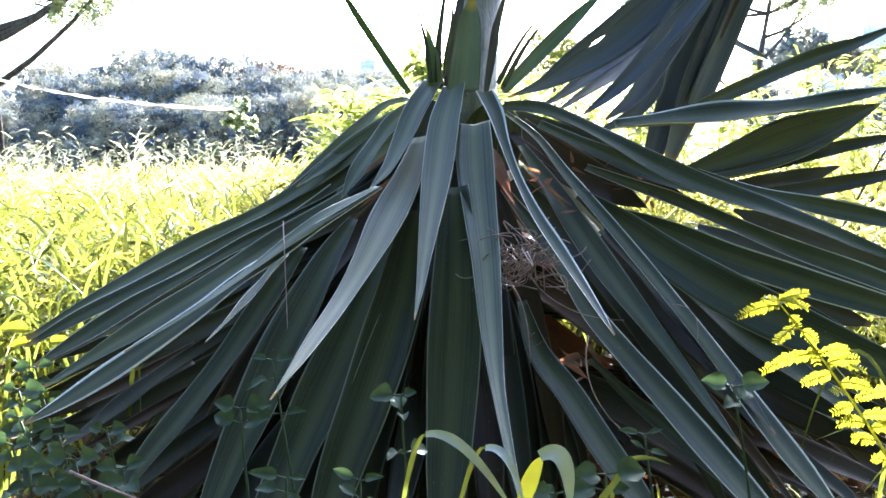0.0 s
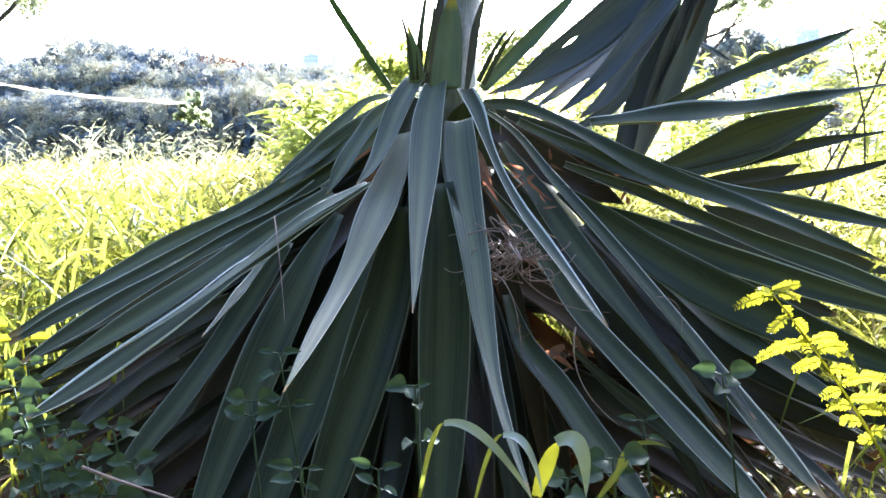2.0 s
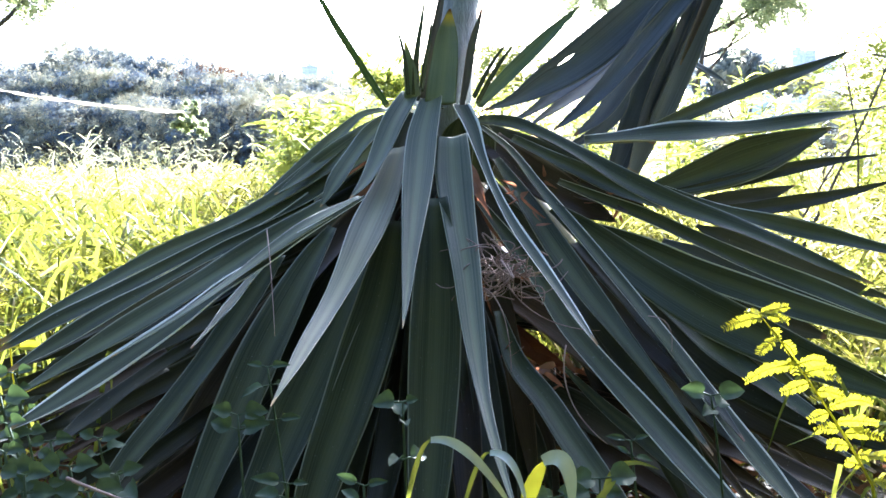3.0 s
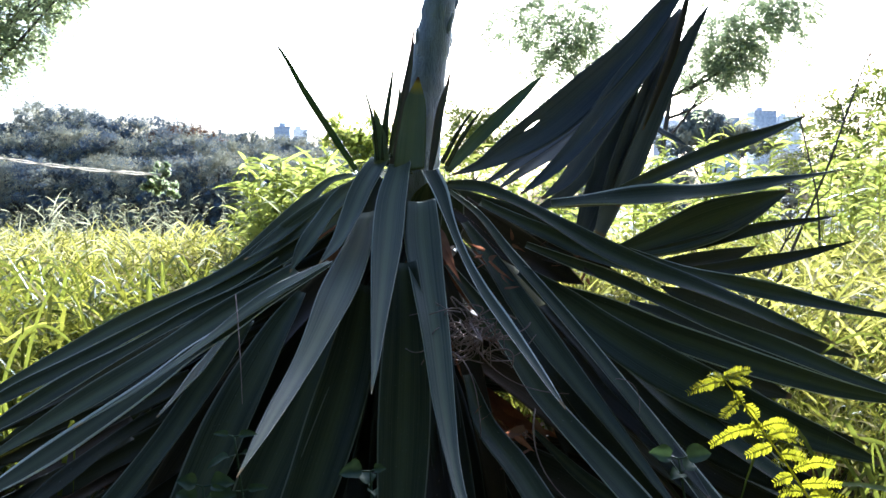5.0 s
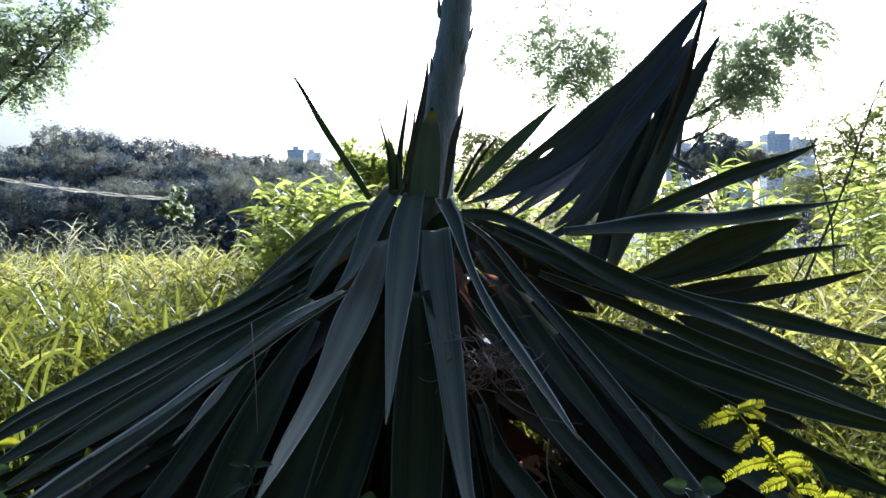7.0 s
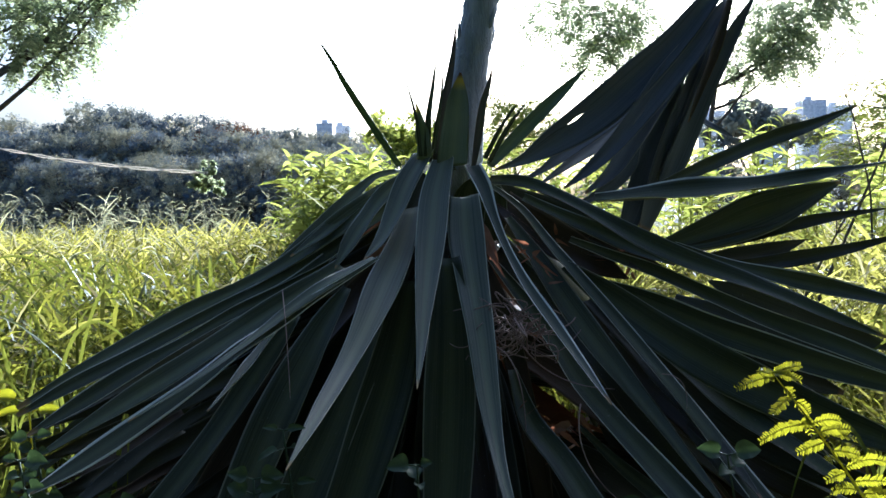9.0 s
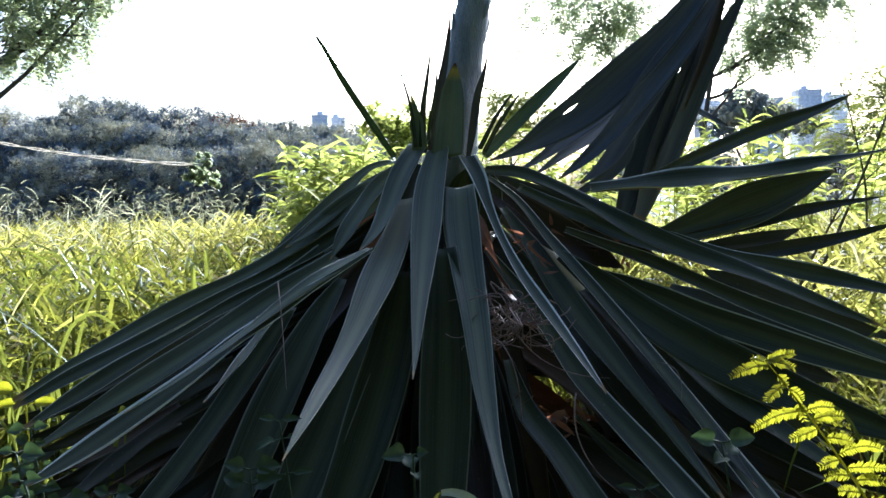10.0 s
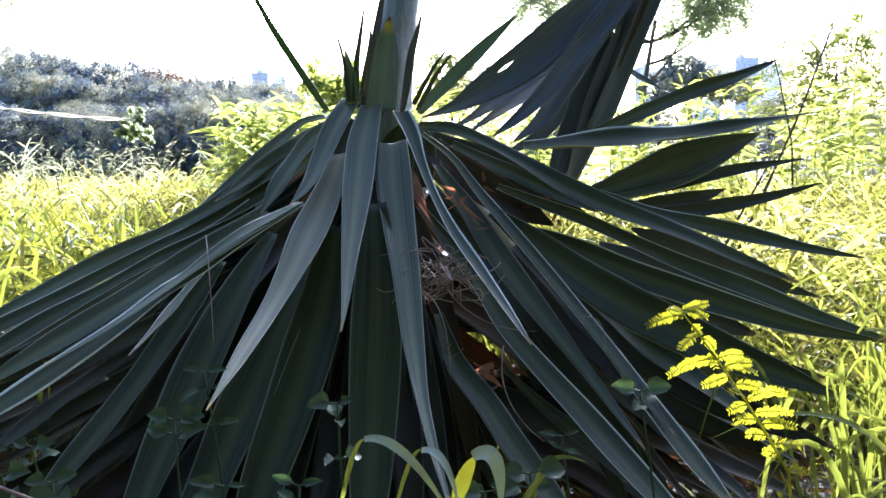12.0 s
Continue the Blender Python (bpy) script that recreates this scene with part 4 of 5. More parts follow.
sword([(0.199, 1.820, 0.697, 0.0266), (0.285, 1.758, 0.632, 0.0646), (0.366, 1.696, 0.573, 0.0802), (0.457, 1.626, 0.517, 0.0919), (0.550, 1.551, 0.473, 0.0883), (0.634, 1.479, 0.440, 0.0669), (0.702, 1.415, 0.419, 0.0429), (0.762, 1.350, 0.400, 0.0041)], mat=SWORD, face=-0.6)
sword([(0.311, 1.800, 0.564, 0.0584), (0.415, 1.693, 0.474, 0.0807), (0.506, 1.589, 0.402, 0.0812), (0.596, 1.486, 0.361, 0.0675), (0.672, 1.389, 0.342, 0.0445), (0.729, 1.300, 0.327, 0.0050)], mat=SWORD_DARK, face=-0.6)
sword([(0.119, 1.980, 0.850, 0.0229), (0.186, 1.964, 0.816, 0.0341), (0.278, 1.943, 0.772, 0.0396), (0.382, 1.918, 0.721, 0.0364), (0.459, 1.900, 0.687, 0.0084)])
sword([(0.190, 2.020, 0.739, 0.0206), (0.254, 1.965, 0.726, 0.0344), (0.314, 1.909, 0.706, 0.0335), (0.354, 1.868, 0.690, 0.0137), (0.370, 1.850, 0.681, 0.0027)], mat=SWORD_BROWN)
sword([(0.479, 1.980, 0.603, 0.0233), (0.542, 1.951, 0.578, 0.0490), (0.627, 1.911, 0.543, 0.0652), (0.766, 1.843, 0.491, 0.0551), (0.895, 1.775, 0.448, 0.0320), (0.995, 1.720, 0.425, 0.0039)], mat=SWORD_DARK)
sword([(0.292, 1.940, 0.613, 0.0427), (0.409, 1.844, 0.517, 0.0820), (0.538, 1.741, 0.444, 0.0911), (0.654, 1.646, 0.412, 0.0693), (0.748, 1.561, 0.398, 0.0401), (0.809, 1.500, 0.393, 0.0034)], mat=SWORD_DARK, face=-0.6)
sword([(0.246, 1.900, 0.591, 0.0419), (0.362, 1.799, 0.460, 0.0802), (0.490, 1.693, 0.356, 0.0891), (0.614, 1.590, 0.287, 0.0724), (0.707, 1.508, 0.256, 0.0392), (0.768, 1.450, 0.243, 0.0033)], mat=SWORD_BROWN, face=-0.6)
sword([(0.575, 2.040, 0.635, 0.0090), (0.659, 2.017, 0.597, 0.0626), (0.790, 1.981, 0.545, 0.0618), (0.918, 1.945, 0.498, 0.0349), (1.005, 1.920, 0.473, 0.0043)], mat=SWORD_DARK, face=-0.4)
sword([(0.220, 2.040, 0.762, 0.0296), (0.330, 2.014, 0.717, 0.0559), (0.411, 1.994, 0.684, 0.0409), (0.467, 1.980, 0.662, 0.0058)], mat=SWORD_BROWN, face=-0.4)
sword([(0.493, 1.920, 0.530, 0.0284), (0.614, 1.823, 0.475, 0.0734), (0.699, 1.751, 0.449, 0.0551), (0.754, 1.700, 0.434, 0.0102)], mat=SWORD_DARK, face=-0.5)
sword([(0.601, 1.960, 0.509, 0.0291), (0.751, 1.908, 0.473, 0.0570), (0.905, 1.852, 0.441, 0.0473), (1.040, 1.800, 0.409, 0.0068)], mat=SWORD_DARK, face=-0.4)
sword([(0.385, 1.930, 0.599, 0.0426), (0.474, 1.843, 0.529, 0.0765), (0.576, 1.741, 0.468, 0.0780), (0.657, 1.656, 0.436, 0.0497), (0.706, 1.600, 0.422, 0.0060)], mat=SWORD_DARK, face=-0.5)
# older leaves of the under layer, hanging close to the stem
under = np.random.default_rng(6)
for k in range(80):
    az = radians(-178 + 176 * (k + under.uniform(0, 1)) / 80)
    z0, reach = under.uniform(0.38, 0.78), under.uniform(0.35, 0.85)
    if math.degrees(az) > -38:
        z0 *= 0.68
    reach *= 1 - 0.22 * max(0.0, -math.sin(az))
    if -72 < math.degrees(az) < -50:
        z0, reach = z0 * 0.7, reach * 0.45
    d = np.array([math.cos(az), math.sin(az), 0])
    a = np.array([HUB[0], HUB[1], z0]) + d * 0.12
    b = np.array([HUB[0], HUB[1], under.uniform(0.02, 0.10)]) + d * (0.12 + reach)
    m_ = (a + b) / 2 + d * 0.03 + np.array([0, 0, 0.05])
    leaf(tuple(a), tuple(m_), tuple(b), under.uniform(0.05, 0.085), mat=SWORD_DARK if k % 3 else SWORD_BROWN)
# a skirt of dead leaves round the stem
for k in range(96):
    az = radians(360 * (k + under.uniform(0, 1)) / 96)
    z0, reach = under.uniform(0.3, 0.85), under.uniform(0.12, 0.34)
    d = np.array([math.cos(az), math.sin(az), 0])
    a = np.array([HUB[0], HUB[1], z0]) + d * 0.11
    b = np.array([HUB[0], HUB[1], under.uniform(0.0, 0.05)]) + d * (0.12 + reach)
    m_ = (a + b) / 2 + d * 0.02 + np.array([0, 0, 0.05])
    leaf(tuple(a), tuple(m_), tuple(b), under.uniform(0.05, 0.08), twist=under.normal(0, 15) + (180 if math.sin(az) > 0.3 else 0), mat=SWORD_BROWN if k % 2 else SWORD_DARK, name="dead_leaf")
# the far half of the rosette, leaf over leaf, packed to shut the sun out
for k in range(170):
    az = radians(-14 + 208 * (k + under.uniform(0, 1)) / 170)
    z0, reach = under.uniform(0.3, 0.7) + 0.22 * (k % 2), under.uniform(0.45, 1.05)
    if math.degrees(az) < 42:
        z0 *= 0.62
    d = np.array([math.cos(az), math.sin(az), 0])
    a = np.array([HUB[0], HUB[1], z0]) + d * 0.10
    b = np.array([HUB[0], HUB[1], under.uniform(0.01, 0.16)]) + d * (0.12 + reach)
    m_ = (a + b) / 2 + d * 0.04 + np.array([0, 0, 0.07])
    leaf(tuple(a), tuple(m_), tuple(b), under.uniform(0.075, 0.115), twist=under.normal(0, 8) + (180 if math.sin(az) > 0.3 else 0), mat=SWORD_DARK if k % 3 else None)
# old leaves sunk to the ground on the sunny side, added to darken the interior
for k in range(44):
    az = radians(-40 + 90 * (k + under.uniform(0, 1)) / 44)
    z0, reach = under.uniform(0.16, 0.40), under.uniform(0.55, 0.95)
    d = np.array([math.cos(az), math.sin(az), 0])
    a = np.array([HUB[0], HUB[1], z0]) + d * 0.12
    b = np.array([HUB[0], HUB[1], under.uniform(0.01, 0.08)]) + d * (0.12 + reach)
    leaf(tuple(a), tuple((a + b) / 2 + np.array([0, 0, 0.06])), tuple(b), under.uniform(0.07, 0.10), mat=SWORD_BROWN if k % 3 else SWORD_DARK)
# the heart, and older leaves deep behind the right front
leaf((-0.022, 1.978, 0.745), (-0.014, 1.970, 0.827), (-0.005, 1.962, 0.898), 0.088)
leaf((0.039, 1.998, 0.744), (0.036, 2.000, 0.827), (0.043, 2.002, 0.901), 0.096)
leaf((-0.116, 1.998, 0.744), (-0.108, 2.000, 0.827), (-0.100, 2.002, 0.901), 0.099)
leaf((0.065, 2.008, 0.843), (0.186, 1.958, 0.747), (0.354, 1.889, 0.657), 0.102, mat=SWORD_BROWN)
leaf((0.058, 2.051, 0.868), (0.249, 2.044, 0.781), (0.452, 2.017, 0.692), 0.078, mat=SWORD_DARK)
# leaves that stand up from the heart
sword([(-0.175, 1.950, 0.928, 0.0156), (-0.236, 1.947, 1.023, 0.0183), (-0.298, 1.943, 1.123, 0.0141), (-0.333, 1.941, 1.186, 0.0084), (-0.352, 1.940, 1.216, 0.0042)], cup=0.12, mat=SWORD_YOUNG)
sword([(0.040, 1.990, 0.928, 0.0231), (0.117, 2.060, 1.008, 0.0373), (0.214, 2.140, 1.104, 0.0325), (0.305, 2.210, 1.190, 0.0032)], cup=0.2, mat=SWORD_YOUNG)
# the torn fan of older leaves behind
sword([(0.808, 2.520, 1.558, 0.0145), (0.681, 2.440, 1.405, 0.0634), (0.563, 2.367, 1.275, 0.0855), (0.438, 2.291, 1.161, 0.1094), (0.310, 2.214, 1.057, 0.1058), (0.202, 2.151, 0.988, 0.0748), (0.119, 2.101, 0.941, 0.0274), (0.048, 2.060, 0.917, 0.0030)], mat=SWORD_VEILED, tears=1)
sword([(0.763, 2.500, 1.426, 0.0217), (0.655, 2.418, 1.296, 0.0699), (0.550, 2.339, 1.182, 0.0812), (0.449, 2.256, 1.066, 0.0653), (0.362, 2.184, 0.974, 0.0475), (0.285, 2.123, 0.909, 0.0277), (0.228, 2.080, 0.870, 0.0045)], mat=SWORD_VEILED, tears=1)
sword([(0.641, 2.480, 1.253, 0.0394), (0.533, 2.380, 1.131, 0.0689), (0.433, 2.269, 0.998, 0.0592), (0.356, 2.183, 0.906, 0.0380), (0.287, 2.120, 0.858, 0.0077)], mat=SWORD_VEILED)
sword([(0.558, 2.490, 1.235, 0.0540), (0.400, 2.348, 1.091, 0.0816), (0.271, 2.228, 0.988, 0.0549), (0.180, 2.138, 0.921, 0.0202), (0.109, 2.070, 0.884, 0.0030)], mat=SWORD_VEILED)
sword([(0.468, 2.470, 1.096, 0.0465), (0.344, 2.321, 0.993, 0.0437), (0.242, 2.200, 0.929, 0.0239), (0.165, 2.100, 0.879, 0.0046)], mat=SWORD_VEILED)
sword([(0.689, 2.500, 1.324, 0.0542), (0.602, 2.460, 1.157, 0.0997), (0.521, 2.418, 0.986, 0.1052), (0.458, 2.380, 0.828, 0.0933), (0.430, 2.360, 0.747, 0.0514)], mat=SWORD_VEILED, tears=1)
sword([(0.747, 2.520, 1.362, 0.0437), (0.661, 2.478, 1.184, 0.0932), (0.578, 2.432, 0.995, 0.1022), (0.510, 2.390, 0.828, 0.0868), (0.481, 2.370, 0.746, 0.0517)], mat=SWORD_VEILED, tears=2)
sword([(0.853, 2.530, 1.446, 0.0055), (0.781, 2.502, 1.334, 0.0434), (0.707, 2.470, 1.203, 0.0643), (0.636, 2.433, 1.053, 0.0740), (0.566, 2.397, 0.910, 0.0661), (0.529, 2.380, 0.844, 0.0415)], mat=SWORD_VEILED, tears=2)
sword([(0.798, 2.490, 1.539, 0.0126), (0.751, 2.460, 1.400, 0.0284), (0.709, 2.432, 1.278, 0.0387), (0.654, 2.402, 1.149, 0.0243), (0.615, 2.380, 1.057, 0.0052)], mat=SWORD_BROWN, tears=1)
sword([(0.459, 2.300, 1.011, 0.0300), (0.434, 2.276, 0.947, 0.0429), (0.389, 2.250, 0.889, 0.0392), (0.312, 2.219, 0.843, 0.0225), (0.264, 2.200, 0.824, 0.0048)], mat=SWORD_VEILED)
sword([(0.638, 2.470, 1.095, 0.0215), (0.714, 2.496, 1.054, 0.0325), (0.787, 2.520, 1.021, 0.0037)], mat=SWORD_VEILED)
# the right, pointing out and up
sword([(0.483, 2.300, 0.860, 0.0234), (0.643, 2.363, 0.922, 0.0411), (0.849, 2.440, 1.000, 0.0495), (1.026, 2.501, 1.057, 0.0362), (1.169, 2.550, 1.111, 0.0037)])
sword([(0.303, 2.050, 0.844, 0.0327), (0.434, 2.069, 0.853, 0.0661), (0.583, 2.090, 0.863, 0.0758), (0.750, 2.113, 0.875, 0.0674), (0.905, 2.135, 0.898, 0.0371), (1.091, 2.160, 0.928, 0.0031)], mat=SWORD_RIM, face=0.8)
sword([(0.454, 2.000, 0.723, 0.0351), (0.579, 2.051, 0.752, 0.0870), (0.728, 2.111, 0.798, 0.1142), (0.849, 2.157, 0.836, 0.0725), (0.965, 2.200, 0.875, 0.0048)])
sword([(0.515, 2.020, 0.714, 0.0237), (0.689, 2.078, 0.744, 0.0366), (0.873, 2.135, 0.778, 0.0313), (1.093, 2.200, 0.805, 0.0032)], mat=SWORD_DARK)
sword([(0.566, 2.050, 0.686, 0.0301), (0.696, 2.095, 0.698, 0.0462), (0.788, 2.126, 0.710, 0.0344), (0.857, 2.150, 0.728, 0.0032)], mat=SWORD_DARK)
sword([(0.632, 2.030, 0.670, 0.0299), (0.776, 2.069, 0.681, 0.0427), (0.933, 2.111, 0.702, 0.0311), (1.124, 2.160, 0.740, 0.0032)], mat=SWORD_DARK)
# torn bracts round the foot of the stalk
sword([(-0.123, 1.940, 0.950, 0.0113), (-0.131, 1.949, 1.031, 0.0085), (-0.158, 1.960, 1.136, 0.0014)], name="bract")
sword([(-0.112, 1.940, 0.944, 0.0394), (-0.119, 1.950, 1.009, 0.0339), (-0.127, 1.957, 1.055, 0.0113), (-0.134, 1.960, 1.077, 0.0014)], name="bract", mat=BRACT)
sword([(-0.107, 1.940, 0.950, 0.0197), (-0.104, 1.951, 1.035, 0.0155), (-0.092, 1.962, 1.120, 0.0085), (-0.083, 1.970, 1.184, 0.0014)], name="bract")
sword([(-0.094, 1.950, 0.957, 0.0141), (-0.086, 1.958, 1.012, 0.0128), (-0.073, 1.970, 1.091, 0.0071), (-0.068, 1.980, 1.155, 0.0014)], name="bract")
sword([(0.028, 1.970, 0.944, 0.0129), (0.075, 1.993, 1.030, 0.0087), (0.121, 2.010, 1.092, 0.0015)], name="bract")
sword([(0.039, 1.980, 0.937, 0.0129), (0.089, 2.003, 1.024, 0.0102), (0.134, 2.020, 1.084, 0.0015)], name="bract")
sword([(-0.048, 1.930, 0.929, 0.0756), (-0.040, 1.958, 1.018, 0.0681), (-0.033, 1.982, 1.092, 0.0488), (-0.027, 2.000, 1.152, 0.0043)], name="bract", mat=BRACT)
sword([(-0.095, 1.960, 0.923, 0.0114), (-0.085, 1.969, 0.965, 0.0200), (-0.065, 1.992, 1.083, 0.0216), (-0.045, 2.014, 1.196, 0.0131), (-0.036, 2.030, 1.278, 0.0015)], name="bract", mat=BRACT_DRY)
sword([(0.000, 1.960, 0.922, 0.0114), (0.012, 1.980, 0.992, 0.0201), (0.026, 2.003, 1.076, 0.0189), (0.043, 2.019, 1.134, 0.0102), (0.052, 2.030, 1.173, 0.0015)], name="bract", mat=BRACT_DRY)


def make_stalk():
    """The flower stalk leans a little and tapers, ringed with the scars of shed bracts."""
    a, b = np.array((-0.048, 2.020, 0.826)), np.array((0.036, 2.116, 1.443))
    d = b - a
    pts = [a + d * s + np.array([0.004 * math.sin(9 * s), 0, 0]) for s in np.linspace(-0.1, 2.6, 90)]
    rad = []
    for i, s in enumerate(np.linspace(-0.1, 2.6, 90)):
        ring = 0.0025 * (i % 5 == 0) - 0.0015 * (i % 5 == 4)
        rad.append(max(0.008, 0.053 - 0.013 * s - 0.001 * s * s) + ring)
    stalk = part("flower_stalk", mesh_from("flower_stalk", *tube(pts, rad, 18), STALK), plant, "thick bluish-grey flower stalk with bract scars")
    side_rng = np.random.default_rng(8)
    for k in range(26):
        s = side_rng.uniform(0.1, 2.3)
        ang = side_rng.uniform(0, 2 * math.pi)
        r = 0.052 - 0.013 * s
        foot = a + d * s + np.array([math.cos(ang) * r, math.sin(ang) * r, 0])
        out = np.array([math.cos(ang), math.sin(ang), 0])
        ln = side_rng.uniform(0.03, 0.075)
        tip = foot + out * side_rng.uniform(0.003, 0.012) + d / np.linalg.norm(d) * ln
        v, f = tube(bezier(foot - out * 0.004, (foot + tip) / 2 + out * 0.001, tip, 4), [0.006, 0.007, 0.005, 0.003, 0.0006], 6)
        part("scale", mesh_from("scale", v, f, STALK), stalk)


make_stalk()


def make_stem():
    """The short stout stem under the rosette, wrapped in dead leaf bases."""
    pts = bezier((HUB[0], HUB[1], -0.05), (HUB[0] + 0.01, HUB[1] + 0.03, 0.4), (HUB[0], HUB[1] + 0.03, 0.80), 14)
    stem = part("stem", mesh_from("stem", *tube(pts, [0.13 + 0.012 * math.sin(5 * i) for i in range(12)] + [0.12, 0.09, 0.05], 14), BARK), plant, "short brown stem wrapped in dead leaf bases")
    r = np.random.default_rng(9)
    for k in range(46):
        ang = r.uniform(math.pi * 0.95, math.pi * 2.15)
        z = r.uniform(0.2, 0.85)
        a = np.array([HUB[0] + 0.12 * math.cos(ang), HUB[1] + 0.12 * math.sin(ang), z])
        ln = r.uniform(0.15, 0.5)
        b = a + np.array([math.cos(ang) * ln * 0.8, math.sin(ang) * ln * 0.5, -ln * r.uniform(0.1, 0.7)])
        b[2] = max(b[2], 0.03)
        m_ = (a + b) / 2 + np.array([0, 0, 0.04])
        v, f = ribbons(np.array([a]), np.array([b - a]), np.array([[0, 0, -0.04]]), np.array([r.uniform(0.02, 0.045)]), r, 6)
        part("dead_leaf", quads_mesh("dead_leaf", v, f, DEAD), stem)


make_stem()


def make_fibres():
    """A tangle of dry fibres caught between the leaves, with a few long strands hanging out of it."""
    r = np.random.default_rng(14)
    c = np.array((0.076, 1.610, 0.578))
    tangle = []
    for _ in range(70):
        a = c + np.clip(r.normal(0, 1, 3), -1.4, 1.4) * np.array([0.035, 0.025, 0.022])
        b = a + np.clip(r.normal(0, 1, 3), -1.3, 1.3) * np.array([0.06, 0.02, 0.03])
        m_ = (a + b) / 2 + r.normal(0, 0.02, 3)
        tangle.append(tube(bezier(a, m_, b, 7), np.full(8, r.uniform(0.0008, 0.0018)), 5))
    ob = new("fibre_tangle", mesh_from("fibre_tangle", *joined(tangle), FIBRE))
    tagged(ob, "tangle of dry brown fibres caught between drooping leaves", "dry fibres", kind="stuff")


make_fibres()


def strand(a, m_, b, r=0.0016):
    ob = new("dry_strand", mesh_from("dry_strand", *tube(bezier(a, m_, b, 12), np.linspace(r, r * 0.5, 13), 6), FIBRE))
    tagged(ob, "thin dry strand hanging from the fibre tangle", "dry strand", "dry strands")


strand((0.035, 1.528, 0.570), (0.073, 1.483, 0.529), (0.086, 1.440, 0.432))
strand((0.090, 1.568, 0.561), (0.158, 1.542, 0.506), (0.256, 1.522, 0.488))
strand((0.190, 1.498, 0.467), (0.193, 1.456, 0.379), (0.251, 1.398, 0.315))
strand((0.329, 1.458, 0.529), (0.359, 1.437, 0.518), (0.363, 1.422, 0.474), 0.001)


def make_litter():
    """Curled dead leaves and bits lying under and round the plant."""
    r = np.random.default_rng(15)
    n = 900
    ang = r.uniform(0, 2 * math.pi, n)
    rad = 1.15 * np.sqrt(r.uniform(0.02, 1, n))
    roots = np.stack([HUB[0] + rad * np.cos(ang), HUB[1] + rad * np.sin(ang) * 1.05, r.uniform(0.0, 0.05, n)], 1)
    a2 = r.uniform(0, 2 * math.pi, n)
    ln = r.uniform(0.06, 0.30, n)
    heads = np.stack([np.cos(a2), np.sin(a2), r.uniform(-0.05, 0.25, n)], 1) * ln[:, None]
    bend = np.stack([r.normal(0, 0.03, n), r.normal(0, 0.03, n), -ln * 0.2], 1)
    v, f = ribbons(roots, heads, bend, r.uniform(0.015, 0.06, n), r, 5)
    v[:, 2] = np.maximum(v[:, 2], -0.02)
    tagged(new("leaf_litter", quads_mesh("leaf_litter", v, f, LITTER)), "curled brown dead leaves on the ground under the plant", "leaf litter", kind="stuff")


make_litter()


# ---- weeds and grass at the plant's foot ----
def broad_leaf(at, way, up, ln, wd):
    """An oval weed leaf, folded along its midrib and drooping at the tip."""
    at, way, up = (np.array(v, dtype=float) for v in (at, way, up))
    way /= np.linalg.norm(way)
    side = np.cross(way, up)
    side /= np.linalg.norm(side) + 1e-9
    up = np.cross(side, way)
    verts, faces = [], []
    n = 7
    for i in range(n + 1):
        s = i / n
        w = wd * math.sin(math.pi * min(1, (s * 0.95 + 0.05) ** 0.72)) ** 0.8 / 2
        c = at + way * ln * s - up * ln * 0.35 * s * s
        for u in (-1, -0.5, 0, 0.5, 1):
            verts.append(tuple(c + side * w * u + up * (abs(u) * w * 0.6 + abs(u) ** 3 * w * 0.22 * math.sin(s * 9 + u + at[0] * 90))))
        if i:
            for k in range(4):
                a = (i - 1) * 5 + k
                faces.append((a, a + 1, a + 6, a + 5))
    return verts, faces


def weed(foot, top, pairs, size, seed, label="small broad-leaved weed with paired leaves", wide=0.92, mat=None):
    mat = mat or WEED
    r = np.random.default_rng(seed)
    foot, top = np.array(foot, dtype=float), np.array(top, dtype=float)
    t = thing("weed", tuple(foot), label, "weed", "weeds")
    pts = bezier(foot, (foot + top) / 2 + r.normal(0, 0.008, 3), top, 20)
    part("weed_stem", mesh_from("weed_stem", *tube(pts, np.linspace(0.003, 0.0016, 21), 6), mat), t)
    for k in range(pairs):
        p = pts[-1 - int(k * 1.6)]
        a = r.uniform(0, math.pi) if k else r.uniform(-0.4, 0.4)
        for sgn in (0, math.pi):
            d = np.array([math.cos(a + sgn), math.sin(a + sgn) * 0.8 - 0.2, r.uniform(0.0, 0.5)])
            ln = size * r.uniform(0.5, 1.02)
            stalk = p + d / np.linalg.norm(d) * ln * 0.35
            tv, tf = tube(np.array([p, (p + stalk) / 2, stalk]), [0.0012] * 3, 5)
            lf = part("weed_leaf", mesh_from("weed_leaf", *joined([(tv, tf), broad_leaf(stalk, d, (r.normal(0, 0.4), -0.8, 0.7), ln * 0.85, ln * 0.85 * wide)]), mat), t)
    return t


weed((-0.90, 1.60, 0.0), (-0.899, 1.594, 0.460), 2, 0.075, 48, "weed with sunlit yellow leaves at the meadow's edge", 0.5, PINNA)
weed((-0.052, 1.01, 0.0), (-0.077, 1.023, 0.509), 3, 0.032, 31)
weed((0.435, 1.26, 0.0), (0.373, 1.228, 0.455), 2, 0.040, 32)
weed((-0.215, 1.12, 0.0), (-0.278, 1.151, 0.519), 3, 0.042, 33, "thin shaded weed with narrow leaves", 0.5)
weed((-0.27, 1.06, 0.0), (-0.304, 1.084, 0.471), 2, 0.038, 34)
weed((-0.20, 0.98, 0.0), (-0.219, 0.997, 0.412), 2, 0.042, 35, "shaded weed with pointed leaves", 0.5)
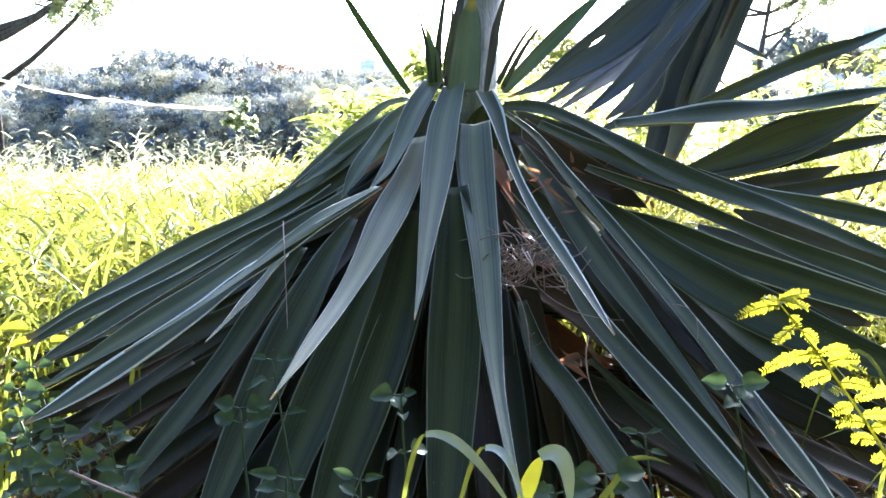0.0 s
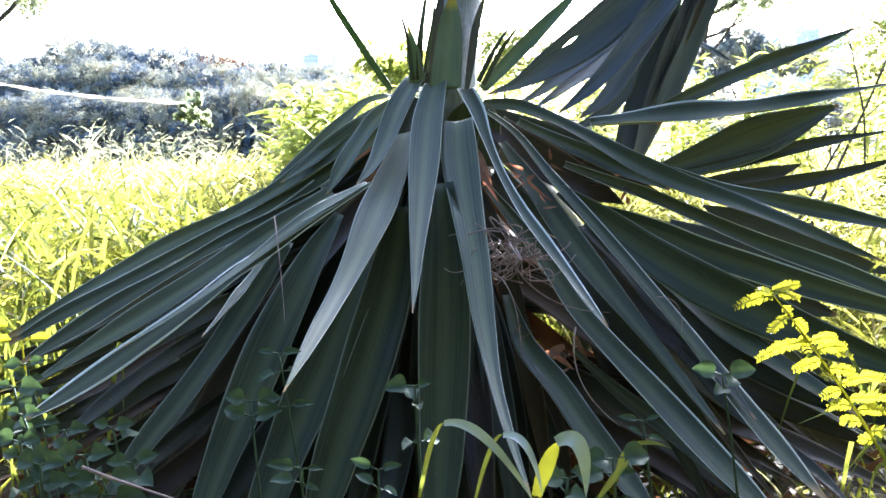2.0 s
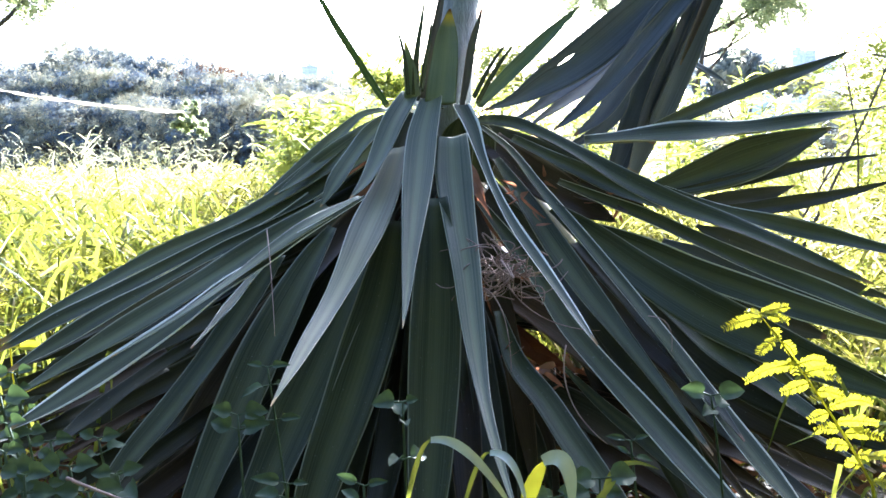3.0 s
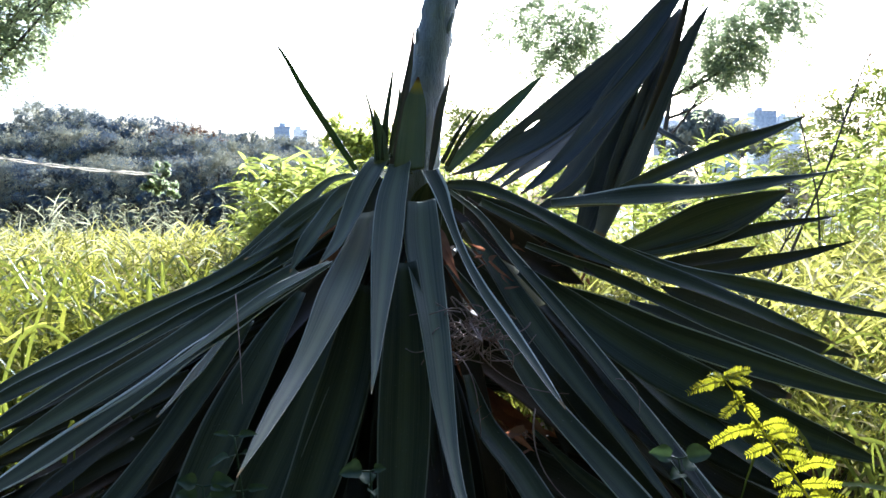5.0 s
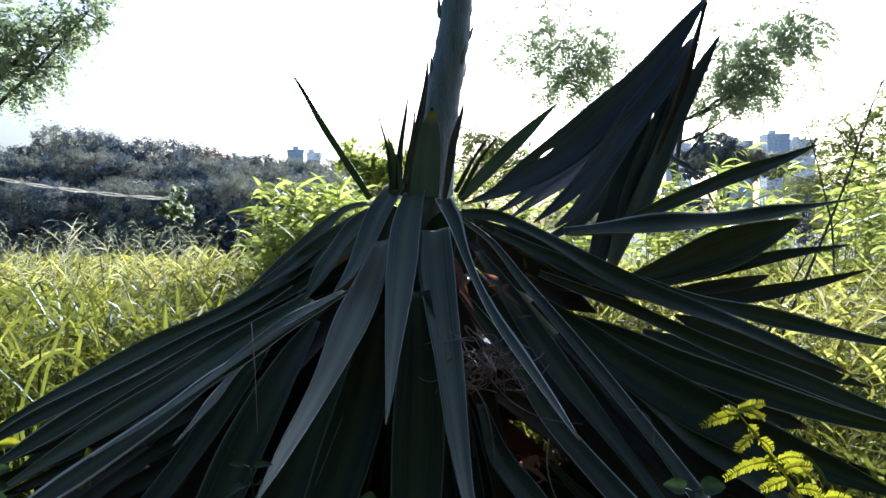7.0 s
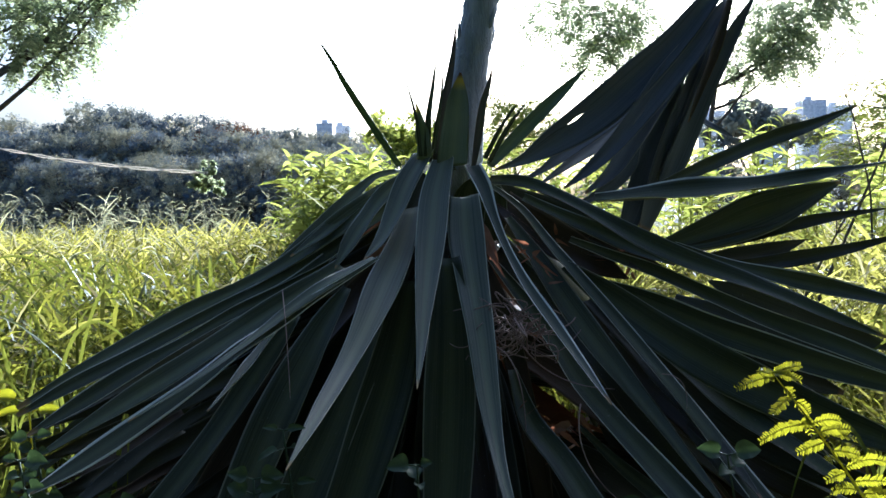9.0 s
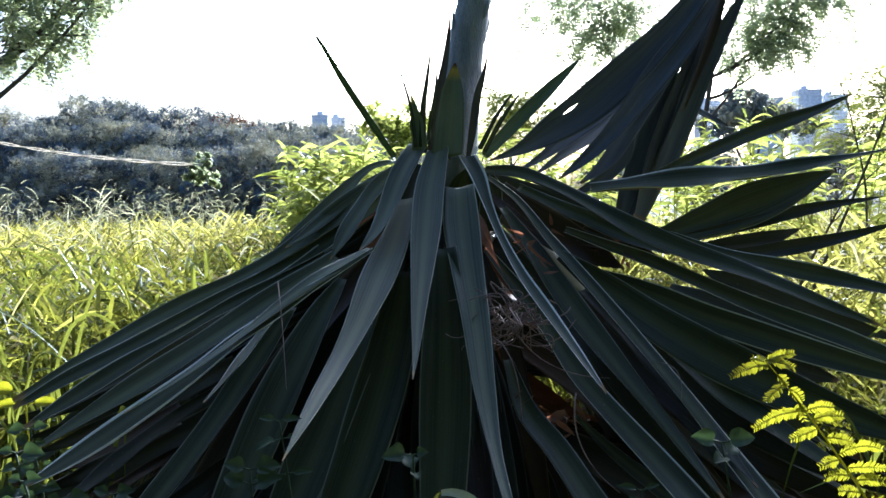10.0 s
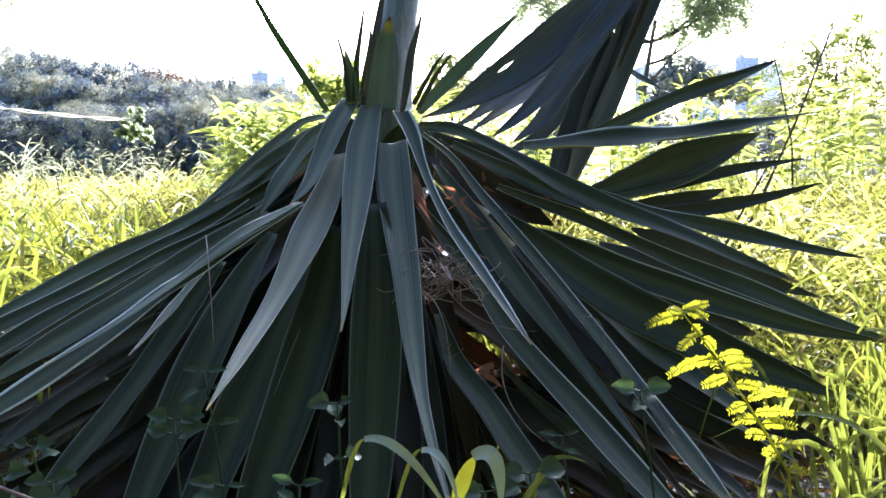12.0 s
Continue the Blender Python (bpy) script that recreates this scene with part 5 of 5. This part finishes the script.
weed((-0.40, 1.10, 0.0), (-0.509, 1.114, 0.427), 4, 0.036, 36)
weed((-0.48, 1.05, 0.0), (-0.556, 1.074, 0.438), 4, 0.036, 37)
weed((-0.55, 1.08, 0.0), (-0.624, 1.095, 0.454), 4, 0.036, 38)
weed((-0.44, 1.00, 0.0), (-0.506, 1.023, 0.423), 4, 0.036, 39)
weed((-0.50, 0.98, 0.0), (-0.548, 0.992, 0.424), 4, 0.036, 40)
weed((-0.36, 1.02, 0.0), (-0.448, 1.032, 0.408), 3, 0.040, 41)
weed((-0.62, 1.20, 0.0), (-0.708, 1.224, 0.454), 4, 0.036, 42)
weed((-0.66, 1.28, 0.0), (-0.736, 1.316, 0.464), 4, 0.04, 43)
weed((-0.46, 1.02, 0.0), (-0.533, 1.009, 0.402), 4, 0.042, 49)
weed((-0.40, 1.00, 0.0), (-0.470, 0.991, 0.403), 4, 0.042, 50)
weed((-0.53, 1.02, 0.0), (-0.595, 1.033, 0.438), 4, 0.042, 51)
weed((0.16, 0.98, 0.0), (0.169, 1.006, 0.417), 3, 0.044, 44)
weed((0.09, 0.96, 0.0), (0.109, 0.973, 0.406), 2, 0.040, 45)
weed((0.30, 1.10, 0.0), (0.233, 1.129, 0.420), 2, 0.040, 46, "shaded weed with pointed leaves", 0.4)
weed((-0.10, 0.95, 0.0), (-0.121, 0.970, 0.421), 2, 0.040, 47, "shaded weed with pointed leaves", 0.5)


strand((-0.495, 0.992, 0.420), (-0.440, 0.972, 0.410), (-0.353, 0.942, 0.396), 0.0026)
strand((-0.364, 1.533, 0.679), (-0.333, 1.424, 0.606), (-0.313, 1.352, 0.517), 0.0012)


def dead_bits():
    """Scraps of dead leaf caught behind the drooping leaves."""
    r = np.random.default_rng(16)
    for c in ((0.103, 1.792, 0.726), (0.123, 1.779, 0.706), (0.143, 1.756, 0.679), (0.219, 1.960, 0.763), (0.259, 1.959, 0.743), (0.296, 1.936, 0.717), (0.345, 1.915, 0.705), (0.126, 1.594, 0.444), (0.168, 1.570, 0.405), (0.195, 1.573, 0.427)):
        for _ in range(3):
            a = np.array(c) + r.normal(0, 0.016, 3)
            w = np.array([r.normal(0, 0.03), r.normal(0, 0.02), r.normal(-0.02, 0.02)])
            v, f = ribbons(np.array([a]), np.array([w]), r.normal(0, 0.01, (1, 3)), np.array([r.uniform(0.008, 0.018)]), r, 5)
            tagged(new("dead_leaf_scrap", quads_mesh("dead_leaf_scrap", v, f, DEAD)), "curled red-brown scrap of dead leaf among drooping leaves", "dead leaf", "dead leaf scraps")


dead_bits()


def blade(base, mid, tip, width, parent, twist=0.0, mat=None, label=""):
    """One broad grass blade with a crease along its middle."""
    pts = bezier(base, mid, tip, 16)
    tang = np.gradient(pts, axis=0)
    tang /= np.linalg.norm(tang, axis=1)[:, None]
    verts, faces = [], []
    for i, (p, t) in enumerate(zip(pts, tang)):
        s = i / 16
        h = np.array([0.15, -0.75, 0.6])
        h -= t * (h @ t)
        h /= np.linalg.norm(h) + 1e-9
        side = np.cross(h, t)
        a = radians(twist) * s
        side, h = side * math.cos(a) + h * math.sin(a), h * math.cos(a) - side * math.sin(a)
        w = width * (0.55 + 0.45 * min(1, s * 3)) * (1 - s ** 3) / 2 + 0.0004
        for u in (-1, 0, 1):
            verts.append(tuple(p + side * w * u + h * abs(u) * w * 0.3))
        if i:
            a0 = (i - 1) * 3
            faces += [(a0, a0 + 1, a0 + 4, a0 + 3), (a0 + 1, a0 + 2, a0 + 5, a0 + 4)]
    return part("blade", mesh_from("blade", verts, faces, mat or RIBBON), parent, label)


tuft = thing("grass_tuft", (0.06, 0.95, 0.0), "tuft of broad arching ribbon grass at the plant's foot", "grass tuft", "grass tufts")
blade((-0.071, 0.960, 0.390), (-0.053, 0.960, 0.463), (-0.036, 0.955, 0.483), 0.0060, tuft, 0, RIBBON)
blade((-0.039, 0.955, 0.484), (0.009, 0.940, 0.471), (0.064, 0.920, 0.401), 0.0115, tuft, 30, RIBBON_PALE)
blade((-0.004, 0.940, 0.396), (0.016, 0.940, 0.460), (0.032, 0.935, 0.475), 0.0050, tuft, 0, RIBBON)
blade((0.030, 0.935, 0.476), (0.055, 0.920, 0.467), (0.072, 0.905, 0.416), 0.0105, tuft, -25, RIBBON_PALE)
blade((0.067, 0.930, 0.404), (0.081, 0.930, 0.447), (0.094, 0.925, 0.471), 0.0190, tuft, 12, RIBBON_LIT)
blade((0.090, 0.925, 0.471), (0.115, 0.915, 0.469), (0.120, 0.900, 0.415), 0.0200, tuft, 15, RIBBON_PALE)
blade((0.180, 1.041, 0.369), (0.202, 1.047, 0.416), (0.253, 1.048, 0.412), 0.008, tuft)
blade((0.148, 0.981, 0.377), (0.172, 0.985, 0.408), (0.186, 0.987, 0.422), 0.008, tuft)
side_tuft = thing("grass_tuft", (0.72, 1.15, 0.0), "tuft of long bright grass beside the pinnate sprig", "grass tuft", "grass tufts")
tuft_rng = np.random.default_rng(50)
for k in range(46):
    a = np.array([0.72 + abs(tuft_rng.normal(0, 0.16)), 1.18 + tuft_rng.normal(0, 0.12), 0.02])
    ang = tuft_rng.uniform(0, 2 * math.pi)
    h = tuft_rng.uniform(0.25, 0.52)
    o = np.array([math.cos(ang), math.sin(ang), 0])
    blade(a, a + o * h * 0.28 + np.array([0, 0, h]), a + o * h * tuft_rng.uniform(0.2, 0.55) + np.array([0, 0, h * tuft_rng.uniform(0.4, 1.0)]), tuft_rng.uniform(0.005, 0.011), side_tuft, tuft_rng.uniform(-50, 50))
left_tuft = thing("grass_tuft", (-1.12, 1.55, 0.0), "tuft of long bright grass beside the drooping leaves", "grass tuft", "grass tufts")
for k in range(40):
    a = np.array([-1.12 + tuft_rng.normal(0, 0.12), 1.55 + tuft_rng.normal(0, 0.18), 0.02])
    ang = tuft_rng.uniform(0, 2 * math.pi)
    h = tuft_rng.uniform(0.2, 0.42)
    o = np.array([math.cos(ang), math.sin(ang), 0])
    blade(a, a + o * h * 0.28 + np.array([0, 0, h]), a + o * h * tuft_rng.uniform(0.2, 0.55) + np.array([0, 0, h * tuft_rng.uniform(0.4, 1.0)]), tuft_rng.uniform(0.005, 0.011), left_tuft, tuft_rng.uniform(-50, 50))




def long_tuft(at, spread, count, tall, label):
    t = thing("grass_tuft", (at[0], at[1], 0.0), label, "grass tuft", "grass tufts")
    for _ in range(count):
        a = np.array([at[0] + tuft_rng.normal(0, spread), at[1] + tuft_rng.normal(0, spread), 0.01])
        ang = tuft_rng.uniform(0, 2 * math.pi)
        h = tall * tuft_rng.uniform(0.5, 1.0)
        o = np.array([math.cos(ang), math.sin(ang), 0])
        blade(a, a + o * h * 0.22 + np.array([0, 0, h]), a + o * h * tuft_rng.uniform(0.4, 0.9) + np.array([0, 0, h * tuft_rng.uniform(0.5, 1.1)]), tuft_rng.uniform(0.007, 0.014), t, tuft_rng.uniform(-60, 60))


long_tuft((0.98, 1.35), 0.12, 34, 0.46, "tuft of long bright grass beside the pinnate sprig")
long_tuft((1.22, 1.75), 0.14, 34, 0.52, "tuft of long bright grass at the edge of the meadow")
long_tuft((0.86, 1.05), 0.07, 22, 0.40, "tuft of long bright grass beside the pinnate sprig")
for x, y in ((-1.35, 2.15), (-1.75, 2.6), (-1.30, 2.9), (-2.2, 3.0), (-1.1, 3.3), (-1.8, 3.4), (1.7, 2.5), (2.1, 3.1)):
    long_tuft((x, y), 0.17, 36, 0.62, "rank tuft of broad grass at the edge of the meadow")


# ---- the bright pinnate sprig ----
LEAFLET = mesh_from("leaflet", [(0, 0, 0), (0.25, 0.15, 0.02), (0.8, 0.12, 0.01), (1, 0, 0), (0.8, -0.12, 0.01), (0.25, -0.15, 0.02)], [(0, 1, 2, 3), (0, 3, 4, 5)], PINNA)


def pinna(parent, a, tip, r):
    """A feather of paired leaflets on a thin rachis, from a to its tip."""
    a, tip = np.array(a, dtype=float), np.array(tip, dtype=float)
    ln = np.linalg.norm(tip - a)
    way = (tip - a) / ln
    n = max(7, int(ln / 0.0030))
    pts = bezier(a, (a + tip) / 2 + np.array([0, 0, 0.07 * ln]) + r.normal(0, 0.03, 3) * ln, tip, n)
    face = np.array([r.normal(0, 0.3), -0.8, 0.45 + r.normal(0, 0.3)])
    face -= way * (face @ way)
    face /= np.linalg.norm(face)
    side = np.cross(face, way)
    rachis = part("pinna", mesh_from("pinna", *tube(pts, np.linspace(0.0010, 0.0004, n + 1), 4), PINNA), parent)
    for i in range(1, n + 1):
        for sgn in (-1, 1):
            l = 0.0108 * (1 - 0.75 * abs(i / n - 0.45) ** 1.6 * 1.6) * r.uniform(0.8, 1.1)
            d = Vector(side * sgn * 0.85 + way * 0.55 + face * r.normal(0.05, 0.2)).normalized()
            q = Vector(face).cross(d).normalized()
            m = Matrix((d, q, d.cross(q))).transposed().to_4x4()
            ob = new("leaflet", LEAFLET)
            ob.parent = rachis
            ob.matrix_basis = Matrix.Translation(pts[i]) @ m @ Matrix.Diagonal((l, l, l, 1))


def make_sprig():
    r = np.random.default_rng(63)
    a, m_, b = (0.519, 1.030, 0.398), (0.464, 1.055, 0.497), (0.385, 1.080, 0.611)
    t = thing("pinnate_sprig", (a[0] + 0.02, a[1], 0.0), "sunlit yellow-green sprig with feathery pinnate leaves", "plant")
    stem_pts = np.concatenate([bezier((a[0] + 0.02, a[1], 0.0), (a[0] + 0.02, a[1], a[2] / 2), a, 6)[:-1], bezier(a, m_, b, 20)])
    part("sprig_stem", mesh_from("sprig_stem", *tube(stem_pts, np.linspace(0.0024, 0.0008, len(stem_pts)), 6), PINNA), t)
    arc = bezier(a, m_, b, 40)
    # how far up the stem each feather leaves it, and its tip seen from there
    for i, *reach in ((40, 0.037, 0.003, 0.008), (40, 0.032, -0.010, -0.008), (39, -0.014, 0.020, 0.006), (39, -0.056, -0.020, -0.010), (37, 0.012, -0.002, -0.014), (35, -0.029, -0.017, -0.019), (34, 0.021, 0.007, -0.019), (31, 0.005, -0.006, -0.022), (29, -0.067, -0.007, -0.020), (29, 0.029, -0.013, 0.007), (27, 0.043, -0.006, -0.007), (27, 0.032, -0.013, 0.008), (25, -0.033, 0.003, -0.014), (23, 0.033, -0.001, -0.006), (21, -0.020, -0.012, 0.003), (19, 0.053, -0.004, 0.008), (18, -0.024, 0.002, -0.010), (16, 0.053, -0.000, -0.002), (14, -0.038, -0.013, 0.003), (13, 0.038, -0.019, 0.002), (10, -0.032, -0.007, 0.005), (8, 0.029, -0.019, 0.003), (5, -0.022, -0.002, 0.006), (1, 0.025, -0.008, -0.002)):
        pinna(t, arc[i], arc[i] + np.array(reach), r)


make_sprig()


# ---- tall leafy weeds behind ----
def leafy_stems(foot, height, stems, length, width, seed, label, material=None, spread=0.16, dense=30):
    """A clump of upright stems with long arching leaves."""
    r = np.random.default_rng(seed)
    t = thing("leafy_clump", foot, label, "bush", "leafy clumps")
    foot = np.array(foot, dtype=float)
    for k in range(stems):
        a = foot + np.array([r.normal(0, spread), r.normal(0, spread), 0])
        h = height * r.uniform(0.65, 1.02)
        top = a + np.array([r.normal(0, 0.12), r.normal(0, 0.12), h])
        pts = bezier(a, (a + top) / 2, top, 10)
        st = part("clump_stem", mesh_from("clump_stem", *tube(pts, np.linspace(0.006, 0.002, 11), 5), material or BUSH), t)
        n = int(dense * h)
        s = r.uniform(0.15, 1.0, n)
        roots = a + (top - a) * s[:, None]
        ang = r.uniform(0, 2 * math.pi, n)
        o = np.stack([np.cos(ang), np.sin(ang), r.uniform(0.2, 1.0, n)], 1)
        ln = length * r.uniform(0.6, 1.2, n)
        v, f = ribbons(roots, o * ln[:, None], np.stack([np.zeros(n), np.zeros(n), -ln * r.uniform(0.3, 1.0, n)], 1), width * r.uniform(0.7, 1.3, n), r, 5)
        part("foliage", quads_mesh("foliage", v, f, material or BUSH), st)
    return t


for k, (px, d, h) in enumerate(((530, 4.9, 1.22), (570, 4.8, 1.20), (600, 4.7, 1.20), (635, 4.8, 1.14), (665, 5.0, 1.12), (700, 5.2, 1.10), (545, 5.5, 1.18), (500, 5.4, 1.12), (610, 5.7, 1.22))):
    leafy_stems(((px - 784) / 1444 * d, d, 0.0), h, 8, 0.19, 0.026, 70 + k, "clump of sunlit tall weeds with long bright leaves", dense=58)
for k, (px, d, h) in enumerate(((830, 5.2, 1.32), (890, 5.6, 1.38), (960, 5.4, 1.34), (925, 6.0, 1.4), (1020, 5.8, 1.36), (1075, 5.6, 1.3), (1130, 5.0, 1.2), (1200, 5.4, 1.3), (1270, 5.2, 1.25), (1340, 5.6, 1.3), (1400, 5.0, 1.35), (1470, 5.6, 1.35), (1540, 5.0, 1.4), (1600, 5.6, 1.4),
                                (1180, 7.0, 1.5), (1290, 7.2, 1.5), (1390, 7.4, 1.6), (1500, 7.0, 1.65))):
    leafy_stems(((px - 784) / 1444 * d, d, 0.0), h, 6, 0.19, 0.024, 90 + k, "clump of sunlit yellow-green weeds and bushes")


def seat(px, d):
    return ((px - 784) / 1444 * d, d, 0.0)


def aim(px, py, d, foot_px):
    """A crown's centre, relative to the foot, for a direction seen from the start of the level view."""
    return ((px - foot_px) / 1444 * d, 0.0, 0.85 + (403 - py) / 1444 * d)


tree("feathery_tree", seat(1170, 15), 4.6, [(aim(1255, 175, 15, 1170), (0.55, 0.5, 0.4)), (aim(985, 75, 15, 1170), (1.3, 0.8, 0.9)), (aim(1000, 150, 15, 1170), (0.5, 0.5, 0.6)), (aim(1060, 115, 15, 1170), (0.7, 0.5, 0.55)),
     (aim(1350, 90, 15, 1170), (1.45, 0.8, 0.85)), (aim(1300, 130, 15, 1170), (0.8, 0.6, 0.5)), (aim(1410, 55, 15, 1170), (0.6, 0.6, 0.5)), (aim(1330, 160, 15, 1170), (0.5, 0.5, 0.35))],
     30000, 0.085, 0.34, ACACIA, 131, "light feathery tree with open drooping sprays", 0.07, shell=0.15, fronds=0.42)
tree("overhanging_tree", seat(-330, 12), 5.2, [((0.0, 0.0, 5.4), (1.8, 1.6, 1.2)), (aim(20, 50, 12, -330), (1.0, 0.8, 0.75)), (aim(115, 32, 12, -330), (0.75, 0.6, 0.5)), (aim(40, 110, 12, -330), (0.6, 0.5, 0.4)), (aim(70, 75, 12, -330), (0.8, 0.6, 0.5)), (aim(10, 130, 12, -330), (0.5, 0.5, 0.3)), (aim(-90, 0, 12, -330), (1.0, 0.9, 0.8)), (aim(160, 15, 12, -330), (0.45, 0.5, 0.3))],
     17000, 0.095, 0.42, ACACIA, 132, "leafy tree whose outer branches hang into view", 0.16, shell=0.2, fronds=0.34)
tree("feathery_tree", seat(1540, 9), 2.4, [(aim(1540, 250, 9, 1540), (0.5, 0.5, 0.4)), (aim(1500, 320, 9, 1540), (0.5, 0.5, 0.35)), (aim(1570, 200, 9, 1540), (0.35, 0.4, 0.35)), (aim(1560, 360, 9, 1540), (0.5, 0.5, 0.4)), (aim(1450, 300, 9, 1540), (0.4, 0.4, 0.3)), (aim(1480, 230, 9, 1540), (0.3, 0.3, 0.25)), (aim(1620, 280, 9, 1540), (0.6, 0.5, 0.6))],
     9000, 0.06, 0.34, BUSH, 133, "young yellow-green feathery tree above the meadow", 0.03, shell=0.1, fronds=0.3)
tree("feathery_tree", seat(860, 11), 2.2, [(aim(850, 250, 11, 860), (0.45, 0.5, 0.3)), (aim(900, 280, 11, 860), (0.5, 0.5, 0.25)), (aim(830, 300, 11, 860), (0.4, 0.4, 0.3))],
     4500, 0.07, 0.34, BUSH, 134, "young yellow-green feathery tree above the meadow", 0.03, shell=0.1, fronds=0.32)
tree("small_tree", seat(655, 11), 2.2, [(aim(640, 290, 11, 655), (0.4, 0.5, 0.35)), (aim(680, 300, 11, 655), (0.4, 0.5, 0.35))],
     2000, 0.09, 0.5, BUSH, 135, "small leafy tree behind the tall weeds", 0.04, shell=0.2)
tree("small_tree", seat(1280, 32), 4.6, [(aim(1260, 265, 32, 1280), (1.0, 1.0, 0.7)), (aim(1300, 280, 32, 1280), (1.1, 1.0, 0.6)), (aim(1230, 290, 32, 1280), (1.0, 1.0, 0.6)), (aim(1350, 295, 32, 1280), (1.2, 1.0, 0.5))],
     5000, 0.26, 0.5, WOODS, 136, "dark rounded tree at the meadow's far side", 0.16, shell=0.4)
for k in range(5):
    wood(k % 3, 16 + 13 * k, 96 + 3 * (k % 2), 0.76 + 0.05 * (k % 3), 70 * k)


# ---- bare stems in the meadow ----
def bare_stem(points, r, twigs, seed):
    rr = np.random.default_rng(seed)
    pts = np.array(points, dtype=float)
    s = np.linspace(0, 1, len(pts))
    fine = np.linspace(0, 1, 24)
    line = np.stack([np.interp(fine, s, pts[:, k]) for k in range(3)], 1)
    line[1:-1] = (line[:-2] + line[1:-1] * 2 + line[2:]) / 4
    line[0, 2] = 0.0
    bits = [tube(line, np.linspace(r, r * 0.3, 24), 6)]
    t = thing("bare_stem", tuple(line[0]), "thin bare brown stem standing in the meadow grass", "stem", "bare stems")
    part("stem", mesh_from("stem", *bits[0], BARK), t)
    for k in range(twigs):
        a = line[rr.integers(9, 22)]
        b = a + np.array([rr.normal(0, 0.10), rr.normal(0, 0.08), rr.uniform(0.02, 0.15)])
        part("twig", mesh_from("twig", *tube(bezier(a, (a + b) / 2 + rr.normal(0, 0.01, 3), b, 5), np.linspace(r * 0.35, r * 0.12, 6), 4), BARK), t)


bare_stem([(1.097, 2.884, 0.214), (1.228, 2.942, 0.499), (1.373, 2.999, 0.774), (1.467, 3.005, 0.992), (1.597, 3.063, 1.300), (1.692, 3.117, 1.458)], 0.007, 9, 141)
bare_stem([(1.020, 2.785, 0.236), (1.147, 2.843, 0.541), (1.297, 2.899, 0.776), (1.463, 2.953, 0.908)], 0.006, 5, 142)
bare_stem([(1.914, 3.990, 0.416), (1.900, 4.002, 0.859), (1.817, 4.011, 1.219), (1.706, 4.020, 1.565)], 0.006, 8, 143)


# ---- a slack rope across the meadow ----
def make_rope():
    a, b = np.array((-5.303, 8.200, 1.595)), np.array((-1.967, 6.000, 1.092))
    pts = bezier(a, (a + b) / 2 + np.array([0, 0, -0.06]), b, 160)
    t = thing("slack_rope", tuple(a), "slack pale two-strand rope hanging above the meadow", "rope")
    for k in (0, math.pi):
        line = pts + np.stack([np.zeros(161), 0.006 * np.cos(np.arange(161) * 0.16 + k), 0.009 * np.sin(np.arange(161) * 0.16 + k)], 1)
        part("rope_strand", mesh_from("rope_strand", *tube(line, np.full(161, 0.0055), 6), ROPE), t)
    post = bezier((a[0], a[1], 0), (a[0], a[1], a[2] / 2), tuple(a), 6)
    s = thing("stake", (a[0], a[1], 0), "thin wooden stake in the grass holding a rope", "stake")
    part("pole", mesh_from("pole", *tube(post, np.linspace(0.03, 0.02, 7), 7), BARK), s)


make_rope()
tree("sapling", seat(312, 6.1), 1.2, [(aim(312, 345, 6.1, 312), (0.10, 0.12, 0.09)), (aim(296, 362, 6.1, 312), (0.09, 0.1, 0.07)), (aim(326, 375, 6.1, 312), (0.1, 0.1, 0.08))],
     240, 0.045, 0.5, ACACIA, 138, "pale green sapling in the meadow holding a rope's end", 0.006, shell=0.1)


# ---- far pale towers ----
def box(x0, x1, y0, y1, z0, z1):
    v = [(x, y, z) for z in (z0, z1) for y in (y0, y1) for x in (x0, x1)]
    return v, [(0, 2, 3, 1), (4, 5, 7, 6), (0, 1, 5, 4), (2, 6, 7, 3), (1, 3, 7, 5), (0, 4, 6, 2)]


def tower(px0, px1, py, d):
    x0, x1, h = (px0 - 784) / 1444 * d, (px1 - 784) / 1444 * d, 0.85 + (403 - py) / 1444 * d
    t = thing("tower_block", ((x0 + x1) / 2, d, 0), "pale hazy apartment tower far beyond the trees", "building", "far towers")
    body = part("wall", mesh_from("wall", *joined([box(x0, x1, d, d + 18, 0, h)]), PAINT, smooth=False), t)
    part("roof", mesh_from("roof", *joined([box(x0 - 0.4, x1 + 0.4, d - 0.4, d + 18.4, h, h + 1.2), box(x0 + 4, x0 + 9, d + 4, d + 9, h + 1.2, h + 4.5)]), PAINT, smooth=False), t)
    n = max(3, int((x1 - x0) / 4))
    rows_ = [box(x0 + (k + 0.3) * (x1 - x0) / n, x0 + (k + 0.75) * (x1 - x0) / n, d - 0.12, d - 0.02, z, z + 1.5) for k in range(n) for z in np.arange(8, h - 3, 3.1)]
    tagged(part("window_grid", mesh_from("window_grid", *joined(rows_), PANE, smooth=False), body), kind="stuff")


tower(508, 536, 262, 700)
tower(536, 566, 267, 740)
tower(1185, 1222, 255, 760)
tower(1290, 1330, 252, 700)
tower(1355, 1395, 240, 720)
tower(1398, 1440, 250, 780)
